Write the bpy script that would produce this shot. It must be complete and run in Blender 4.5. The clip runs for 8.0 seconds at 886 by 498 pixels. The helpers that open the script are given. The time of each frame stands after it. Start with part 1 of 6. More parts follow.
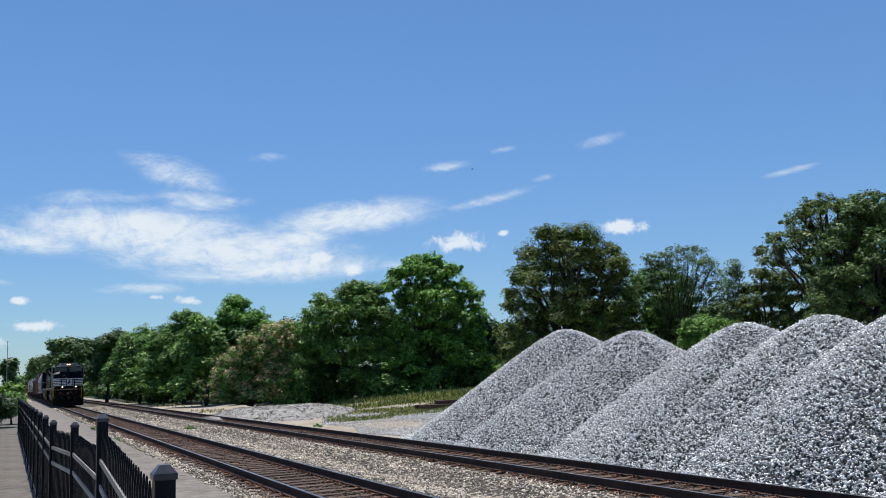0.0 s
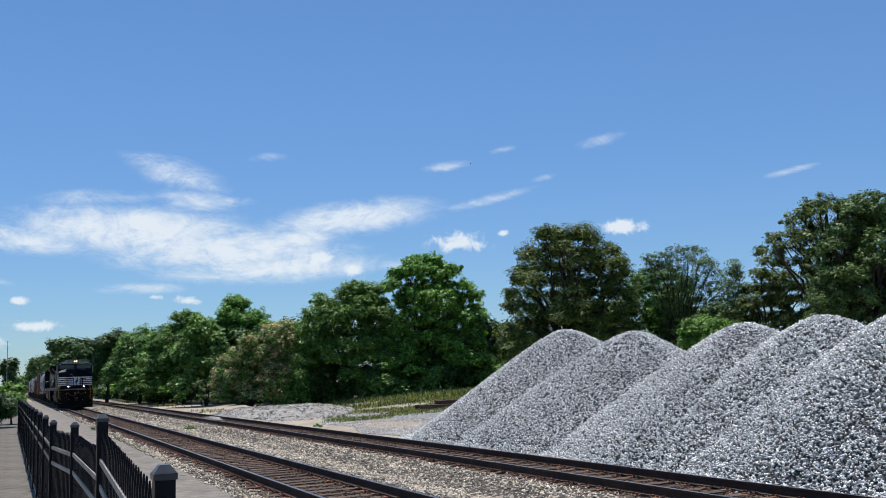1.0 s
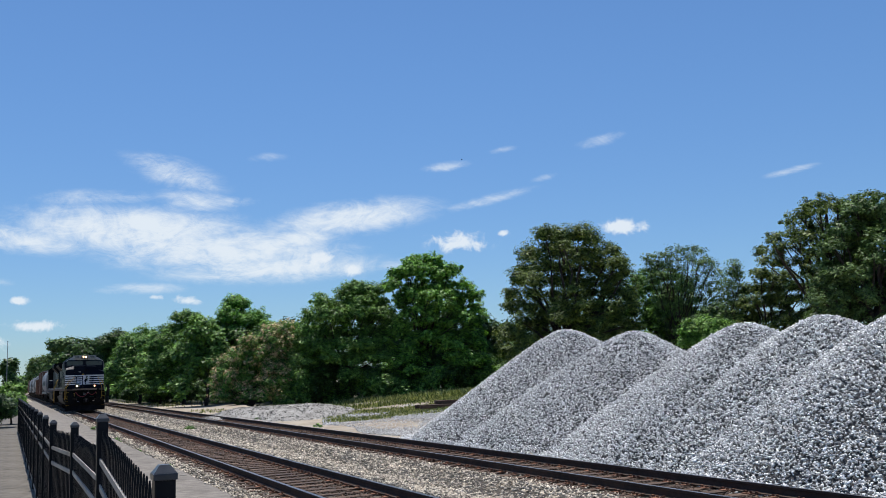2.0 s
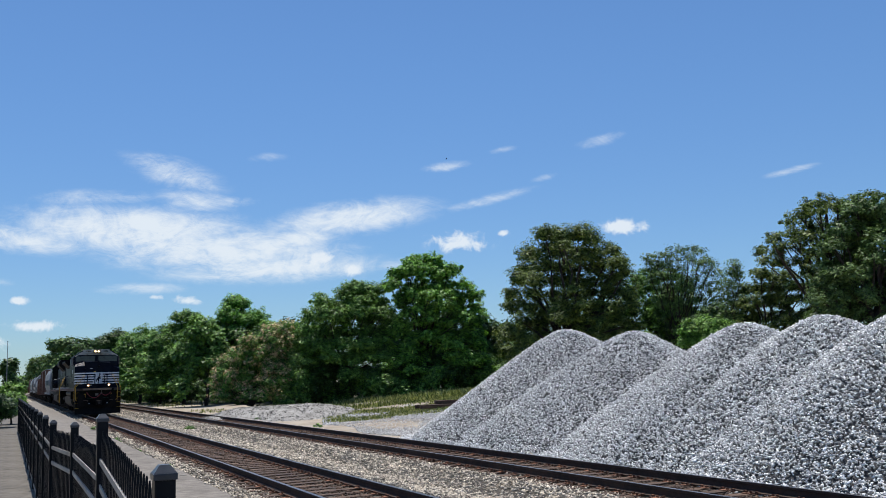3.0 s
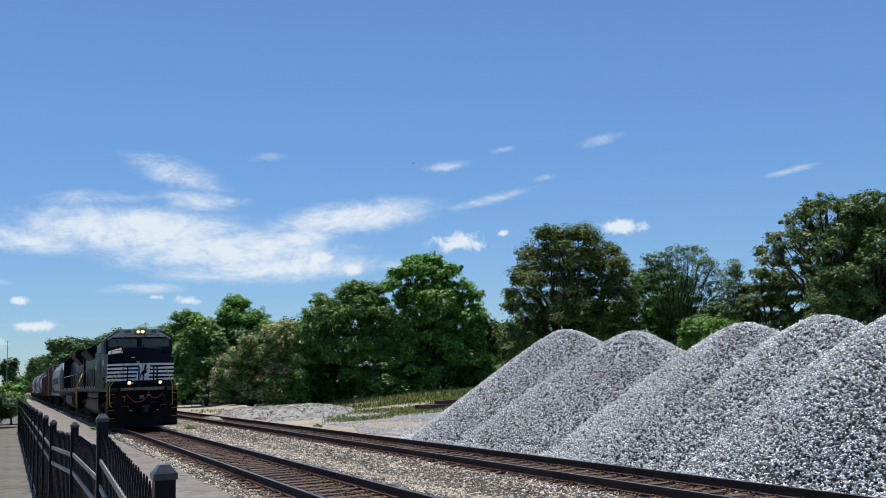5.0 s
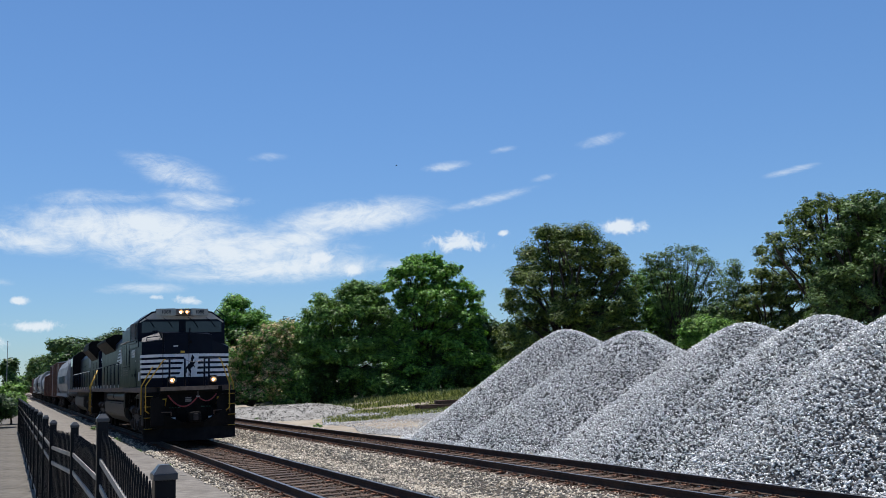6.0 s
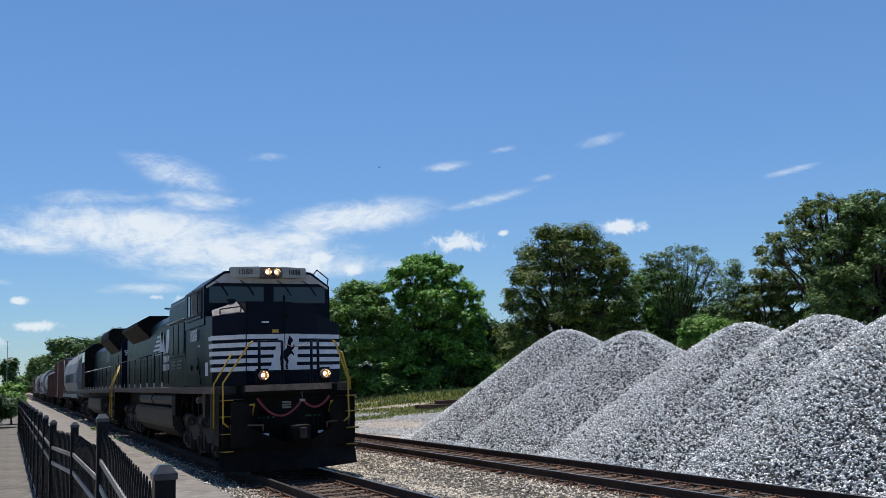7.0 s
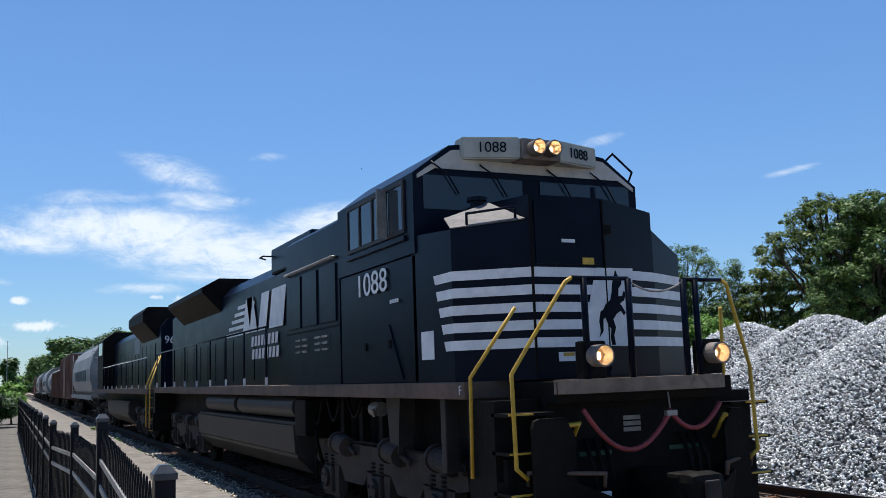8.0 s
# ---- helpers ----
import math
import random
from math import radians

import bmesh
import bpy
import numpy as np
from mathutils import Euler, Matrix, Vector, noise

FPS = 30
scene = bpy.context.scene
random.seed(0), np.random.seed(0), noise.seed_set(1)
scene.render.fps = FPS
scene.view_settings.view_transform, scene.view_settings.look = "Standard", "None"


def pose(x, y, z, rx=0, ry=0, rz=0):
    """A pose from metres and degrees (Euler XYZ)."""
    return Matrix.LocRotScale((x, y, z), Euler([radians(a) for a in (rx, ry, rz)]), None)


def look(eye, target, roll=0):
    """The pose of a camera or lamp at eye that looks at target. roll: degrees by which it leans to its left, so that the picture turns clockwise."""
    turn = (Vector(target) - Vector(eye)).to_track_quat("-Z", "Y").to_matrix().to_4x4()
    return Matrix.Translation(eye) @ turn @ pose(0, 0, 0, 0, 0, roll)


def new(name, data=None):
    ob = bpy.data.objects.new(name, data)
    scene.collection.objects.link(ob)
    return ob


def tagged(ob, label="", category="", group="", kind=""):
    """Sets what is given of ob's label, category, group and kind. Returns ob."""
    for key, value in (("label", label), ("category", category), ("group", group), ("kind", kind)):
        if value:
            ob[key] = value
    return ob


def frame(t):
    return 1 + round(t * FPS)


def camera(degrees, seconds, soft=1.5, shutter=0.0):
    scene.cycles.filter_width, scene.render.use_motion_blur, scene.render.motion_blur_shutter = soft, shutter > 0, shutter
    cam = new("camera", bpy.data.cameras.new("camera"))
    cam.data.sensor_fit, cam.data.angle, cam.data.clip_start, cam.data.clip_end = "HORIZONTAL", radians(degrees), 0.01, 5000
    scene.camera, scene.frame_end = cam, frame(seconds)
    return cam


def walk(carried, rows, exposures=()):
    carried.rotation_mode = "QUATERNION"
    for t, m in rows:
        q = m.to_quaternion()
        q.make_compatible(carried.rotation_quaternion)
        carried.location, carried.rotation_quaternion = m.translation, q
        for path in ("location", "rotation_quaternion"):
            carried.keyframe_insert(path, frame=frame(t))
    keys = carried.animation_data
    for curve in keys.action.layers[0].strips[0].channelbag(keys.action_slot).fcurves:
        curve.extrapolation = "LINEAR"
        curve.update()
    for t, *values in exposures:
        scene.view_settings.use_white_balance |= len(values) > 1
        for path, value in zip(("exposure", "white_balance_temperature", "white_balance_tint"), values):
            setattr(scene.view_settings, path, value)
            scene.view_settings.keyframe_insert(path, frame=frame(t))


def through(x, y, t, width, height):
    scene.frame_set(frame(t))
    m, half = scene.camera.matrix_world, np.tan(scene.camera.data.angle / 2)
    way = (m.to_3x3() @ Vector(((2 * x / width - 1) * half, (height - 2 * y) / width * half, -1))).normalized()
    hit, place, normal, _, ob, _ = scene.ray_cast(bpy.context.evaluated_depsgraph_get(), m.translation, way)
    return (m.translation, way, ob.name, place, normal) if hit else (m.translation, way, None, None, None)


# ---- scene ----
# The camera stands on the platform; z = 0 is the top of the rails, y runs along the track.
EYE = (0.0, 0.0, 1.954)
cam = camera(51.72, 8.0, soft=0.6, shutter=0.0)
VIEW = look(EYE, (4.227, 8.958, 3.320), -1.965)
walk(cam, [(0.0, VIEW), (8.0, VIEW)], exposures=((0.0, 0.02), (6.6, 0.02), (7.4, 0.06), (8.0, 0.22)))

TRACK = 5.496          # centre of the near track
SIDING = 10.56         # centre of the far track at y = 0
SIDING_LEAN = -0.0021


def siding_x(y):
    return SIDING + SIDING_LEAN * y


# ---------------------------------------------------------------- sky and sun
SUN_AZ, SUN_EL = radians(8), radians(75)
scene.view_settings.exposure = 0.0


def nodes_of(holder):
    holder.use_nodes = True
    tree = holder.node_tree
    tree.nodes.clear()
    return tree


def node(tree, kind, **values):
    n = tree.nodes.new(kind)
    for key, value in values.items():
        if key == "op":
            n.operation = value
        elif key == "clamp":
            n.use_clamp = value
        elif key == "blend":
            n.blend_type = value
    return n


def wire(tree, a, b):
    tree.links.new(a, b)


def put(tree, socket, value):
    """Link a socket to a socket, or set it to a value."""
    if isinstance(value, bpy.types.NodeSocket):
        tree.links.new(value, socket)
    else:
        socket.default_value = value


def calc(tree, op, a, b=0.0, c=0.0, clamp=False):
    n = node(tree, "ShaderNodeMath", op=op, clamp=clamp)
    put(tree, n.inputs[0], a)
    put(tree, n.inputs[1], b)
    put(tree, n.inputs[2], c)
    return n.outputs[0]


def mix_colour(tree, fac, a, b, blend="MIX"):
    n = tree.nodes.new("ShaderNodeMix")
    n.data_type, n.blend_type = "RGBA", blend
    put(tree, n.inputs["Factor"], fac)
    put(tree, n.inputs[6], a)
    put(tree, n.inputs[7], b)
    return n.outputs[2]


def noise_tex(tree, vector, scale, detail=4.0, rough=0.55, distort=0.0):
    n = tree.nodes.new("ShaderNodeTexNoise")
    if vector is not None:
        wire(tree, vector, n.inputs["Vector"])
    n.inputs["Scale"].default_value = scale
    n.inputs["Detail"].default_value = detail
    n.inputs["Roughness"].default_value = rough
    n.inputs["Distortion"].default_value = distort
    return n.outputs["Fac"]


def ramp(tree, fac, low, high):
    n = tree.nodes.new("ShaderNodeMapRange")
    n.interpolation_type = "SMOOTHSTEP"
    put(tree, n.inputs["Value"], fac)
    n.inputs["From Min"].default_value, n.inputs["From Max"].default_value = low, high
    return n.outputs["Result"]


# Clouds of the day: azimuth, elevation, half width, half height in degrees, density, leaning.
CLOUDS = (
    (6.5, 9.2, 8.5, 1.7, 1.30, -0.03), (11.5, 8.0, 9.0, 1.7, 1.30, -0.02), (14.5, 6.9, 8.0, 1.1, 1.25, 0.02), (19.6, 9.9, 6.0, 1.25, 1.25, 0.10),
    (16.0, 8.6, 4.0, 1.0, 1.15, 0.15), (0.6, 8.5, 4.6, 1.1, 1.05, -0.10), (8.8, 12.6, 3.8, 1.4, 0.92, -0.25), (9.8, 11.0, 3.4, 1.0, 0.9, -0.1), (14.3, 13.7, 2.0, 0.45, 0.66, 0.05),
    (4.0, 11.0, 6.0, 0.8, 0.75, 0.05), (11.5, 10.9, 3.0, 0.5, 0.85, 0.05), (25.6, 13.0, 2.0, 0.42, 0.86, 0.08), (28.6, 10.9, 4.0, 0.5, 0.86, 0.20),
    (31.8, 12.0, 1.6, 0.35, 0.7, 0.2), (35.6, 14.1, 2.3, 0.6, 0.74, 0.20), (29.3, 13.9, 1.3, 0.3, 0.74, 0.10), (46.5, 11.2, 2.2, 0.3, 0.84, 0.12),
    (6.9, 5.7, 3.6, 0.5, 0.85, 0.02), (22.0, 7.0, 3.0, 0.6, 0.75, 0.0), (-1.5, 6.0, 2.0, 0.4, 0.8, 0.0), (-9.0, 7.0, 7.0, 2.2, 1.0, 0.0),
    (62.0, 12.0, 6.0, 0.9, 0.7, 0.1), (-30.0, 14.0, 9.0, 1.8, 0.8, 0.0), (118.0, 18.0, 12.0, 2.5, 0.8, 0.1), (190.0, 22.0, 14.0, 3.0, 0.8, -0.1),
)
PUFFS = (
    (26.4, 8.35, 1.85, 0.72), (36.6, 8.7, 1.75, 0.48), (29.0, 8.72, 0.42, 0.22), (17.6, 7.5, 1.15, 0.62),
    (19.5, 6.75, 0.75, 0.42), (1.0, 3.55, 1.5, 0.34), (9.6, 5.0, 1.0, 0.32), (0.2, 5.0, 0.5, 0.22), (7.6, 5.2, 0.5, 0.2), (-1.8, 2.6, 1.6, 0.5),
)


def make_sky():
    world = bpy.data.worlds.new("sky")
    scene.world = world
    tree = nodes_of(world)
    sky = tree.nodes.new("ShaderNodeTexSky")
    sky.sky_type, sky.sun_disc = "NISHITA", False
    sky.sun_elevation, sky.sun_rotation = SUN_EL, SUN_AZ
    sky.air_density, sky.dust_density, sky.ozone_density, sky.altitude = 1.0, 0.25, 2.2, 250
    way = tree.nodes.new("ShaderNodeTexCoord").outputs["Generated"]
    split = tree.nodes.new("ShaderNodeSeparateXYZ")
    wire(tree, way, split.inputs[0])
    az = calc(tree, "MULTIPLY", calc(tree, "ARCTAN2", split.outputs[0], split.outputs[1]), 57.29578)
    el = calc(tree, "MULTIPLY", calc(tree, "ARCSINE", split.outputs[2]), 57.29578)
    flat = tree.nodes.new("ShaderNodeCombineXYZ")
    wire(tree, calc(tree, "MULTIPLY", az, 0.45), flat.inputs[0])
    wire(tree, el, flat.inputs[1])
    streak = noise_tex(tree, flat.outputs[0], 0.50, 10.0, 0.68, 1.6)
    fine = noise_tex(tree, flat.outputs[0], 1.5, 10.0, 0.68, 0.9)
    total = None
    for a, e, w, h, s, lean in CLOUDS:
        da = calc(tree, "SUBTRACT", az, a)
        de = calc(tree, "SUBTRACT", calc(tree, "SUBTRACT", el, e), calc(tree, "MULTIPLY", da, lean))
        r2 = calc(tree, "ADD", calc(tree, "POWER", calc(tree, "DIVIDE", da, w), 2.0), calc(tree, "POWER", calc(tree, "DIVIDE", de, h), 2.0))
        g = calc(tree, "MULTIPLY", calc(tree, "EXPONENT", calc(tree, "MULTIPLY", r2, -1.0)), s)
        total = g if total is None else calc(tree, "MAXIMUM", total, g)
    rough = calc(tree, "ADD", calc(tree, "MULTIPLY", streak, 0.60), calc(tree, "MULTIPLY", fine, 0.40))
    wisps = ramp(tree, calc(tree, "MULTIPLY", total, calc(tree, "ADD", rough, -0.06)), 0.17, 0.60)
    round_noise = noise_tex(tree, way, 46.0, 8.0, 0.68, 0.5)
    puffs = None
    for a, e, w, h in PUFFS:
        r2 = calc(tree, "ADD", calc(tree, "POWER", calc(tree, "DIVIDE", calc(tree, "SUBTRACT", az, a), w), 2.0),
                  calc(tree, "POWER", calc(tree, "DIVIDE", calc(tree, "SUBTRACT", el, e), h), 2.0))
        g = calc(tree, "EXPONENT", calc(tree, "MULTIPLY", r2, -1.0))
        puffs = g if puffs is None else calc(tree, "MAXIMUM", puffs, g)
    puff = ramp(tree, calc(tree, "ADD", puffs, calc(tree, "MULTIPLY", calc(tree, "SUBTRACT", round_noise, 0.5), 2.3)), 0.32, 0.95)
    puff = calc(tree, "MULTIPLY", puff, ramp(tree, puffs, 0.04, 0.30))
    tint = mix_colour(tree, ramp(tree, el, -2.0, 22.0), HORIZON_TINT, SKY_TINT)
    blue = mix_colour(tree, 1.0, sky.outputs[0], tint, "MULTIPLY")
    white = mix_colour(tree, calc(tree, "MULTIPLY", wisps, 0.95), blue, CLOUD_WHITE)
    white = mix_colour(tree, calc(tree, "MULTIPLY", puff, 0.88), white, CLOUD_BRIGHT)
    back = tree.nodes.new("ShaderNodeBackground")
    wire(tree, white, back.inputs[0])
    back.inputs[1].default_value = SKY_STRENGTH
    out = tree.nodes.new("ShaderNodeOutputWorld")
    wire(tree, back.outputs[0], out.inputs[0])


SKY_STRENGTH = 0.105
HORIZON_TINT = (0.57, 0.75, 0.97, 1.0)
SKY_TINT = (0.67, 0.92, 1.16, 1.0)
CLOUD_WHITE = (7.3, 8.0, 8.7, 1.0)
CLOUD_BRIGHT = (7.6, 8.2, 8.8, 1.0)
make_sky()

sun = new("sun", bpy.data.lights.new("sun", "SUN"))
sun.data.energy, sun.data.angle, sun.data.color = 5.0, radians(0.55), (1.0, 0.955, 0.89)
sun_way = Vector((math.sin(SUN_AZ) * math.cos(SUN_EL), math.cos(SUN_AZ) * math.cos(SUN_EL), math.sin(SUN_EL)))
sun.matrix_world = look(sun_way * 200, (0, 0, 0))


# ---------------------------------------------------------------- materials
def material(name, low, high, rough=0.8, scale=6.0, metal=0.0, bump=0.3, bump_scale=None, fleck=None, fleck_amount=0.3,
             island=0.0, each=0.0, rough_vary=0.1, coat=0.0, space="Object", distance=0.02, spec=0.5, ior=1.5):
    """Two tones at two scales, a third colour in flecks or stains, relief, and a tone that varies from piece to piece."""
    m = bpy.data.materials.new(name)
    tree = nodes_of(m)
    where = tree.nodes.new("ShaderNodeTexCoord").outputs[space]
    big = noise_tex(tree, where, scale * 0.18, 4.0, 0.6)
    small = noise_tex(tree, where, scale, 6.0, 0.65)
    blend = ramp(tree, calc(tree, "ADD", calc(tree, "MULTIPLY", big, 0.5), calc(tree, "MULTIPLY", small, 0.5)), 0.34, 0.66)
    colour = mix_colour(tree, blend, (*low, 1), (*high, 1))
    if fleck:
        spots = ramp(tree, noise_tex(tree, where, scale * 0.45, 8.0, 0.7, 0.4), 0.72 - 0.4 * fleck_amount, 0.86 - 0.4 * fleck_amount)
        colour = mix_colour(tree, spots, colour, (*fleck, 1))
    if island or each:
        if island:
            pick = tree.nodes.new("ShaderNodeNewGeometry").outputs["Random Per Island"]
            amount = island
        else:
            pick = tree.nodes.new("ShaderNodeObjectInfo").outputs["Random"]
            amount = each
        hsv = tree.nodes.new("ShaderNodeHueSaturation")
        wire(tree, calc(tree, "ADD", calc(tree, "MULTIPLY", pick, 2 * amount), 1 - amount), hsv.inputs["Value"])
        wire(tree, colour, hsv.inputs["Color"])
        colour = hsv.outputs[0]
    shader = tree.nodes.new("ShaderNodeBsdfPrincipled")
    wire(tree, colour, shader.inputs["Base Color"])
    put(tree, shader.inputs["Roughness"], calc(tree, "ADD", calc(tree, "MULTIPLY", small, 2 * rough_vary), rough - rough_vary, clamp=True))
    shader.inputs["Metallic"].default_value = metal
    shader.inputs["Coat Weight"].default_value = coat
    shader.inputs["Specular IOR Level"].default_value = spec
    shader.inputs["IOR"].default_value = ior
    if bump:
        relief = tree.nodes.new("ShaderNodeBump")
        relief.inputs["Strength"].default_value, relief.inputs["Distance"].default_value = bump, distance
        wire(tree, noise_tex(tree, where, bump_scale or scale * 3, 5.0, 0.65), relief.inputs["Height"])
        wire(tree, relief.outputs[0], shader.inputs["Normal"])
    out = tree.nodes.new("ShaderNodeOutputMaterial")
    wire(tree, shader.outputs[0], out.inputs[0])
    return m


def leaf_material(name, low, high, vary=0.35, through=0.13, gloss=0.5):
    """Leaves: tone by leaf and by bough, light passing through."""
    m = bpy.data.materials.new(name)
    tree = nodes_of(m)
    where = tree.nodes.new("ShaderNodeTexCoord").outputs["Object"]
    pick = tree.nodes.new("ShaderNodeNewGeometry").outputs["Random Per Island"]
    bough = noise_tex(tree, where, 0.9, 3.0, 0.6)
    fac = ramp(tree, calc(tree, "ADD", calc(tree, "MULTIPLY", pick, 0.5), calc(tree, "MULTIPLY", bough, 0.5)), 0.25, 0.75)
    colour = mix_colour(tree, fac, (*low, 1), (*high, 1))
    hsv = tree.nodes.new("ShaderNodeHueSaturation")
    wire(tree, calc(tree, "ADD", calc(tree, "MULTIPLY", pick, 2 * vary), 1 - vary), hsv.inputs["Value"])
    wire(tree, colour, hsv.inputs["Color"])
    shader = tree.nodes.new("ShaderNodeBsdfPrincipled")
    wire(tree, hsv.outputs[0], shader.inputs["Base Color"])
    shader.inputs["Roughness"].default_value = gloss
    shader.inputs["Specular IOR Level"].default_value = 0.22
    back = tree.nodes.new("ShaderNodeBsdfTranslucent")
    light = mix_colour(tree, 1.0, hsv.outputs[0], (1.3, 1.5, 0.6, 1), "MULTIPLY")
    wire(tree, light, back.inputs[0])
    both = tree.nodes.new("ShaderNodeMixShader")
    both.inputs[0].default_value = through
    wire(tree, shader.outputs[0], both.inputs[1])
    wire(tree, back.outputs[0], both.inputs[2])
    out = tree.nodes.new("ShaderNodeOutputMaterial")
    wire(tree, both.outputs[0], out.inputs[0])
    return m


def glow_material(name, colour, strength):
    m = bpy.data.materials.new(name)
    tree = nodes_of(m)
    e = tree.nodes.new("ShaderNodeEmission")
    e.inputs[0].default_value, e.inputs[1].default_value = (*colour, 1), strength
    out = tree.nodes.new("ShaderNodeOutputMaterial")
    wire(tree, e.outputs[0], out.inputs[0])
    return m


def glass_material(name, colour=(0.02, 0.03, 0.04), rough=0.05):
    m = bpy.data.materials.new(name)
    tree = nodes_of(m)
    s = tree.nodes.new("ShaderNodeBsdfPrincipled")
    s.inputs["Base Color"].default_value = (*colour, 1)
    s.inputs["Roughness"].default_value = rough
    s.inputs["Specular IOR Level"].default_value = 0.5
    out = tree.nodes.new("ShaderNodeOutputMaterial")
    wire(tree, s.outputs[0], out.inputs[0])
    return m


M_SAND = material("packed_earth", (0.26, 0.21, 0.155), (0.42, 0.36, 0.28), 0.95, 1.2, bump=0.5, bump_scale=14, fleck=(0.30, 0.30, 0.30), fleck_amount=0.45, space="Object")
M_CONCRETE = material("concrete", (0.125, 0.108, 0.09), (0.255, 0.228, 0.194), 0.9, 5.0, bump=0.35, bump_scale=40, fleck=(0.17, 0.15, 0.12), fleck_amount=0.32)
M_STONE = material("grey_crushed_granite", (0.60, 0.605, 0.60), (0.87, 0.873, 0.868), 0.8, 30.0, bump=0.4, bump_scale=60, island=0.42)
# Near-black: the shade in the gaps between stones is put into this colour.
M_HEAP = material("stone_bed_gap_shade", (0.03, 0.031, 0.033), (0.10, 0.102, 0.108), 0.95, 14.0, bump=1.0, bump_scale=16, distance=0.08)
M_BALLAST = material("weathered_ballast_stone", (0.27, 0.232, 0.182), (0.61, 0.535, 0.43), 0.9, 8.0, bump=0.4, bump_scale=60, island=0.6)
# Brown bed, darkened so its colour carries the shade between the ballast stones.
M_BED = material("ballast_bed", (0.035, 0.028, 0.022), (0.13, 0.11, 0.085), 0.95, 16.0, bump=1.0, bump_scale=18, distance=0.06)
M_FOULED = material("oil_stained_ballast", (0.036, 0.021, 0.014), (0.14, 0.088, 0.06), 0.9, 8.0, bump=0.4, bump_scale=60, island=0.5)
M_PATH = material("old_brown_concrete", (0.07, 0.06, 0.048), (0.175, 0.157, 0.13), 0.9, 5.0, bump=0.4, bump_scale=40, fleck=(0.045, 0.038, 0.028), fleck_amount=0.42)
# Fence rails: the light on them is painted in as a pale base colour.
M_LIT_RAIL = material("light_painted_fence_rail", (0.20, 0.185, 0.165), (0.42, 0.39, 0.34), 0.6, 9.0, bump=0.15)
M_LITTER = material("leaf_litter", (0.035, 0.035, 0.018), (0.09, 0.085, 0.045), 0.95, 3.0, bump=0.6, bump_scale=12)
M_RAIL = material("rusty_rail_steel", (0.035, 0.022, 0.016), (0.085, 0.05, 0.034), 0.75, 9.0, metal=0.25, bump=0.25)
M_RAILTOP = material("polished_rail_head", (0.17, 0.162, 0.158), (0.30, 0.29, 0.285), 0.34, 12.0, metal=1.0, bump=0.05)
M_SLEEPER = material("creosoted_sleeper_wood", (0.04, 0.024, 0.016), (0.125, 0.076, 0.05), 0.9, 7.0, bump=0.6, bump_scale=30, fleck=(0.20, 0.14, 0.10), fleck_amount=0.3, each=0.35)
M_RUST = material("rusted_iron", (0.10, 0.042, 0.024), (0.22, 0.098, 0.052), 0.9, 14.0, metal=0.1, bump=0.5, each=0.3)
M_FENCE = material("black_powder_coat", (0.005, 0.006, 0.009), (0.010, 0.012, 0.016), 0.38, 10.0, bump=0.08, fleck=(0.05, 0.05, 0.05), fleck_amount=0.05, spec=0.12)
# Glossy dark cap, its base lightened and blued to paint the sky highlight.
M_CAP = material("glossy_cap_sky_highlight", (0.022, 0.026, 0.034), (0.05, 0.056, 0.066), 0.3, 10.0, bump=0.05)
M_OLDGRAVEL = material("old_grey_gravel", (0.17, 0.16, 0.145), (0.36, 0.345, 0.32), 0.9, 9.0, bump=0.4, bump_scale=60, island=0.5)
M_CHIP = material("pale_grey_chippings", (0.33, 0.335, 0.335), (0.56, 0.56, 0.555), 0.9, 12.0, bump=0.4, bump_scale=60, island=0.4)
M_BARK = material("tree_bark", (0.02, 0.016, 0.012), (0.062, 0.05, 0.039), 0.95, 5.0, bump=0.8, bump_scale=18)
M_LEAF_OAK = leaf_material("oak_leaves", (0.026, 0.06, 0.014), (0.175, 0.232, 0.05))
M_LEAF_BRIGHT = leaf_material("broad_green_leaves", (0.05, 0.14, 0.025), (0.24, 0.44, 0.085), through=0.24)
M_LEAF_MID = leaf_material("mixed_green_leaves", (0.045, 0.115, 0.022), (0.19, 0.34, 0.068))
# Dark green; in the understory this tone also holds the shade under the crowns.
M_LEAF_DARK = leaf_material("dark_green_and_shade_leaves", (0.018, 0.05, 0.010), (0.082, 0.158, 0.034), through=0.10)
M_LEAF_HEDGE = leaf_material("dark_hedge_leaves", (0.012, 0.036, 0.008), (0.05, 0.105, 0.022), through=0.08)
M_LEAF_BLUE = leaf_material("grey_green_leaves", (0.055, 0.11, 0.036), (0.15, 0.235, 0.07))
M_LEAF_PINK = leaf_material("faded_pink_blossom", (0.46, 0.32, 0.19), (0.70, 0.52, 0.33))
M_LEAF_LIME = leaf_material("fresh_lime_leaves", (0.07, 0.17, 0.018), (0.18, 0.33, 0.05))
M_GRASS = leaf_material("meadow_grass", (0.12, 0.165, 0.042), (0.36, 0.36, 0.14))


# ---------------------------------------------------------------- mesh helpers
def mesh_object(name, verts, faces, mats, parent=None, slots=None, label="", smooth=False):
    me = bpy.data.meshes.new(name)
    me.from_pydata([tuple(v) for v in verts], [], [tuple(f) for f in faces])
    for m in (mats if isinstance(mats, (list, tuple)) else [mats]):
        me.materials.append(m)
    if slots is not None:
        me.polygons.foreach_set("material_index", slots)
    if smooth:
        me.polygons.foreach_set("use_smooth", [True] * len(me.polygons))
    me.update()
    ob = new(name, me)
    ob.parent = parent
    if label:
        tagged(ob, label)
    return ob


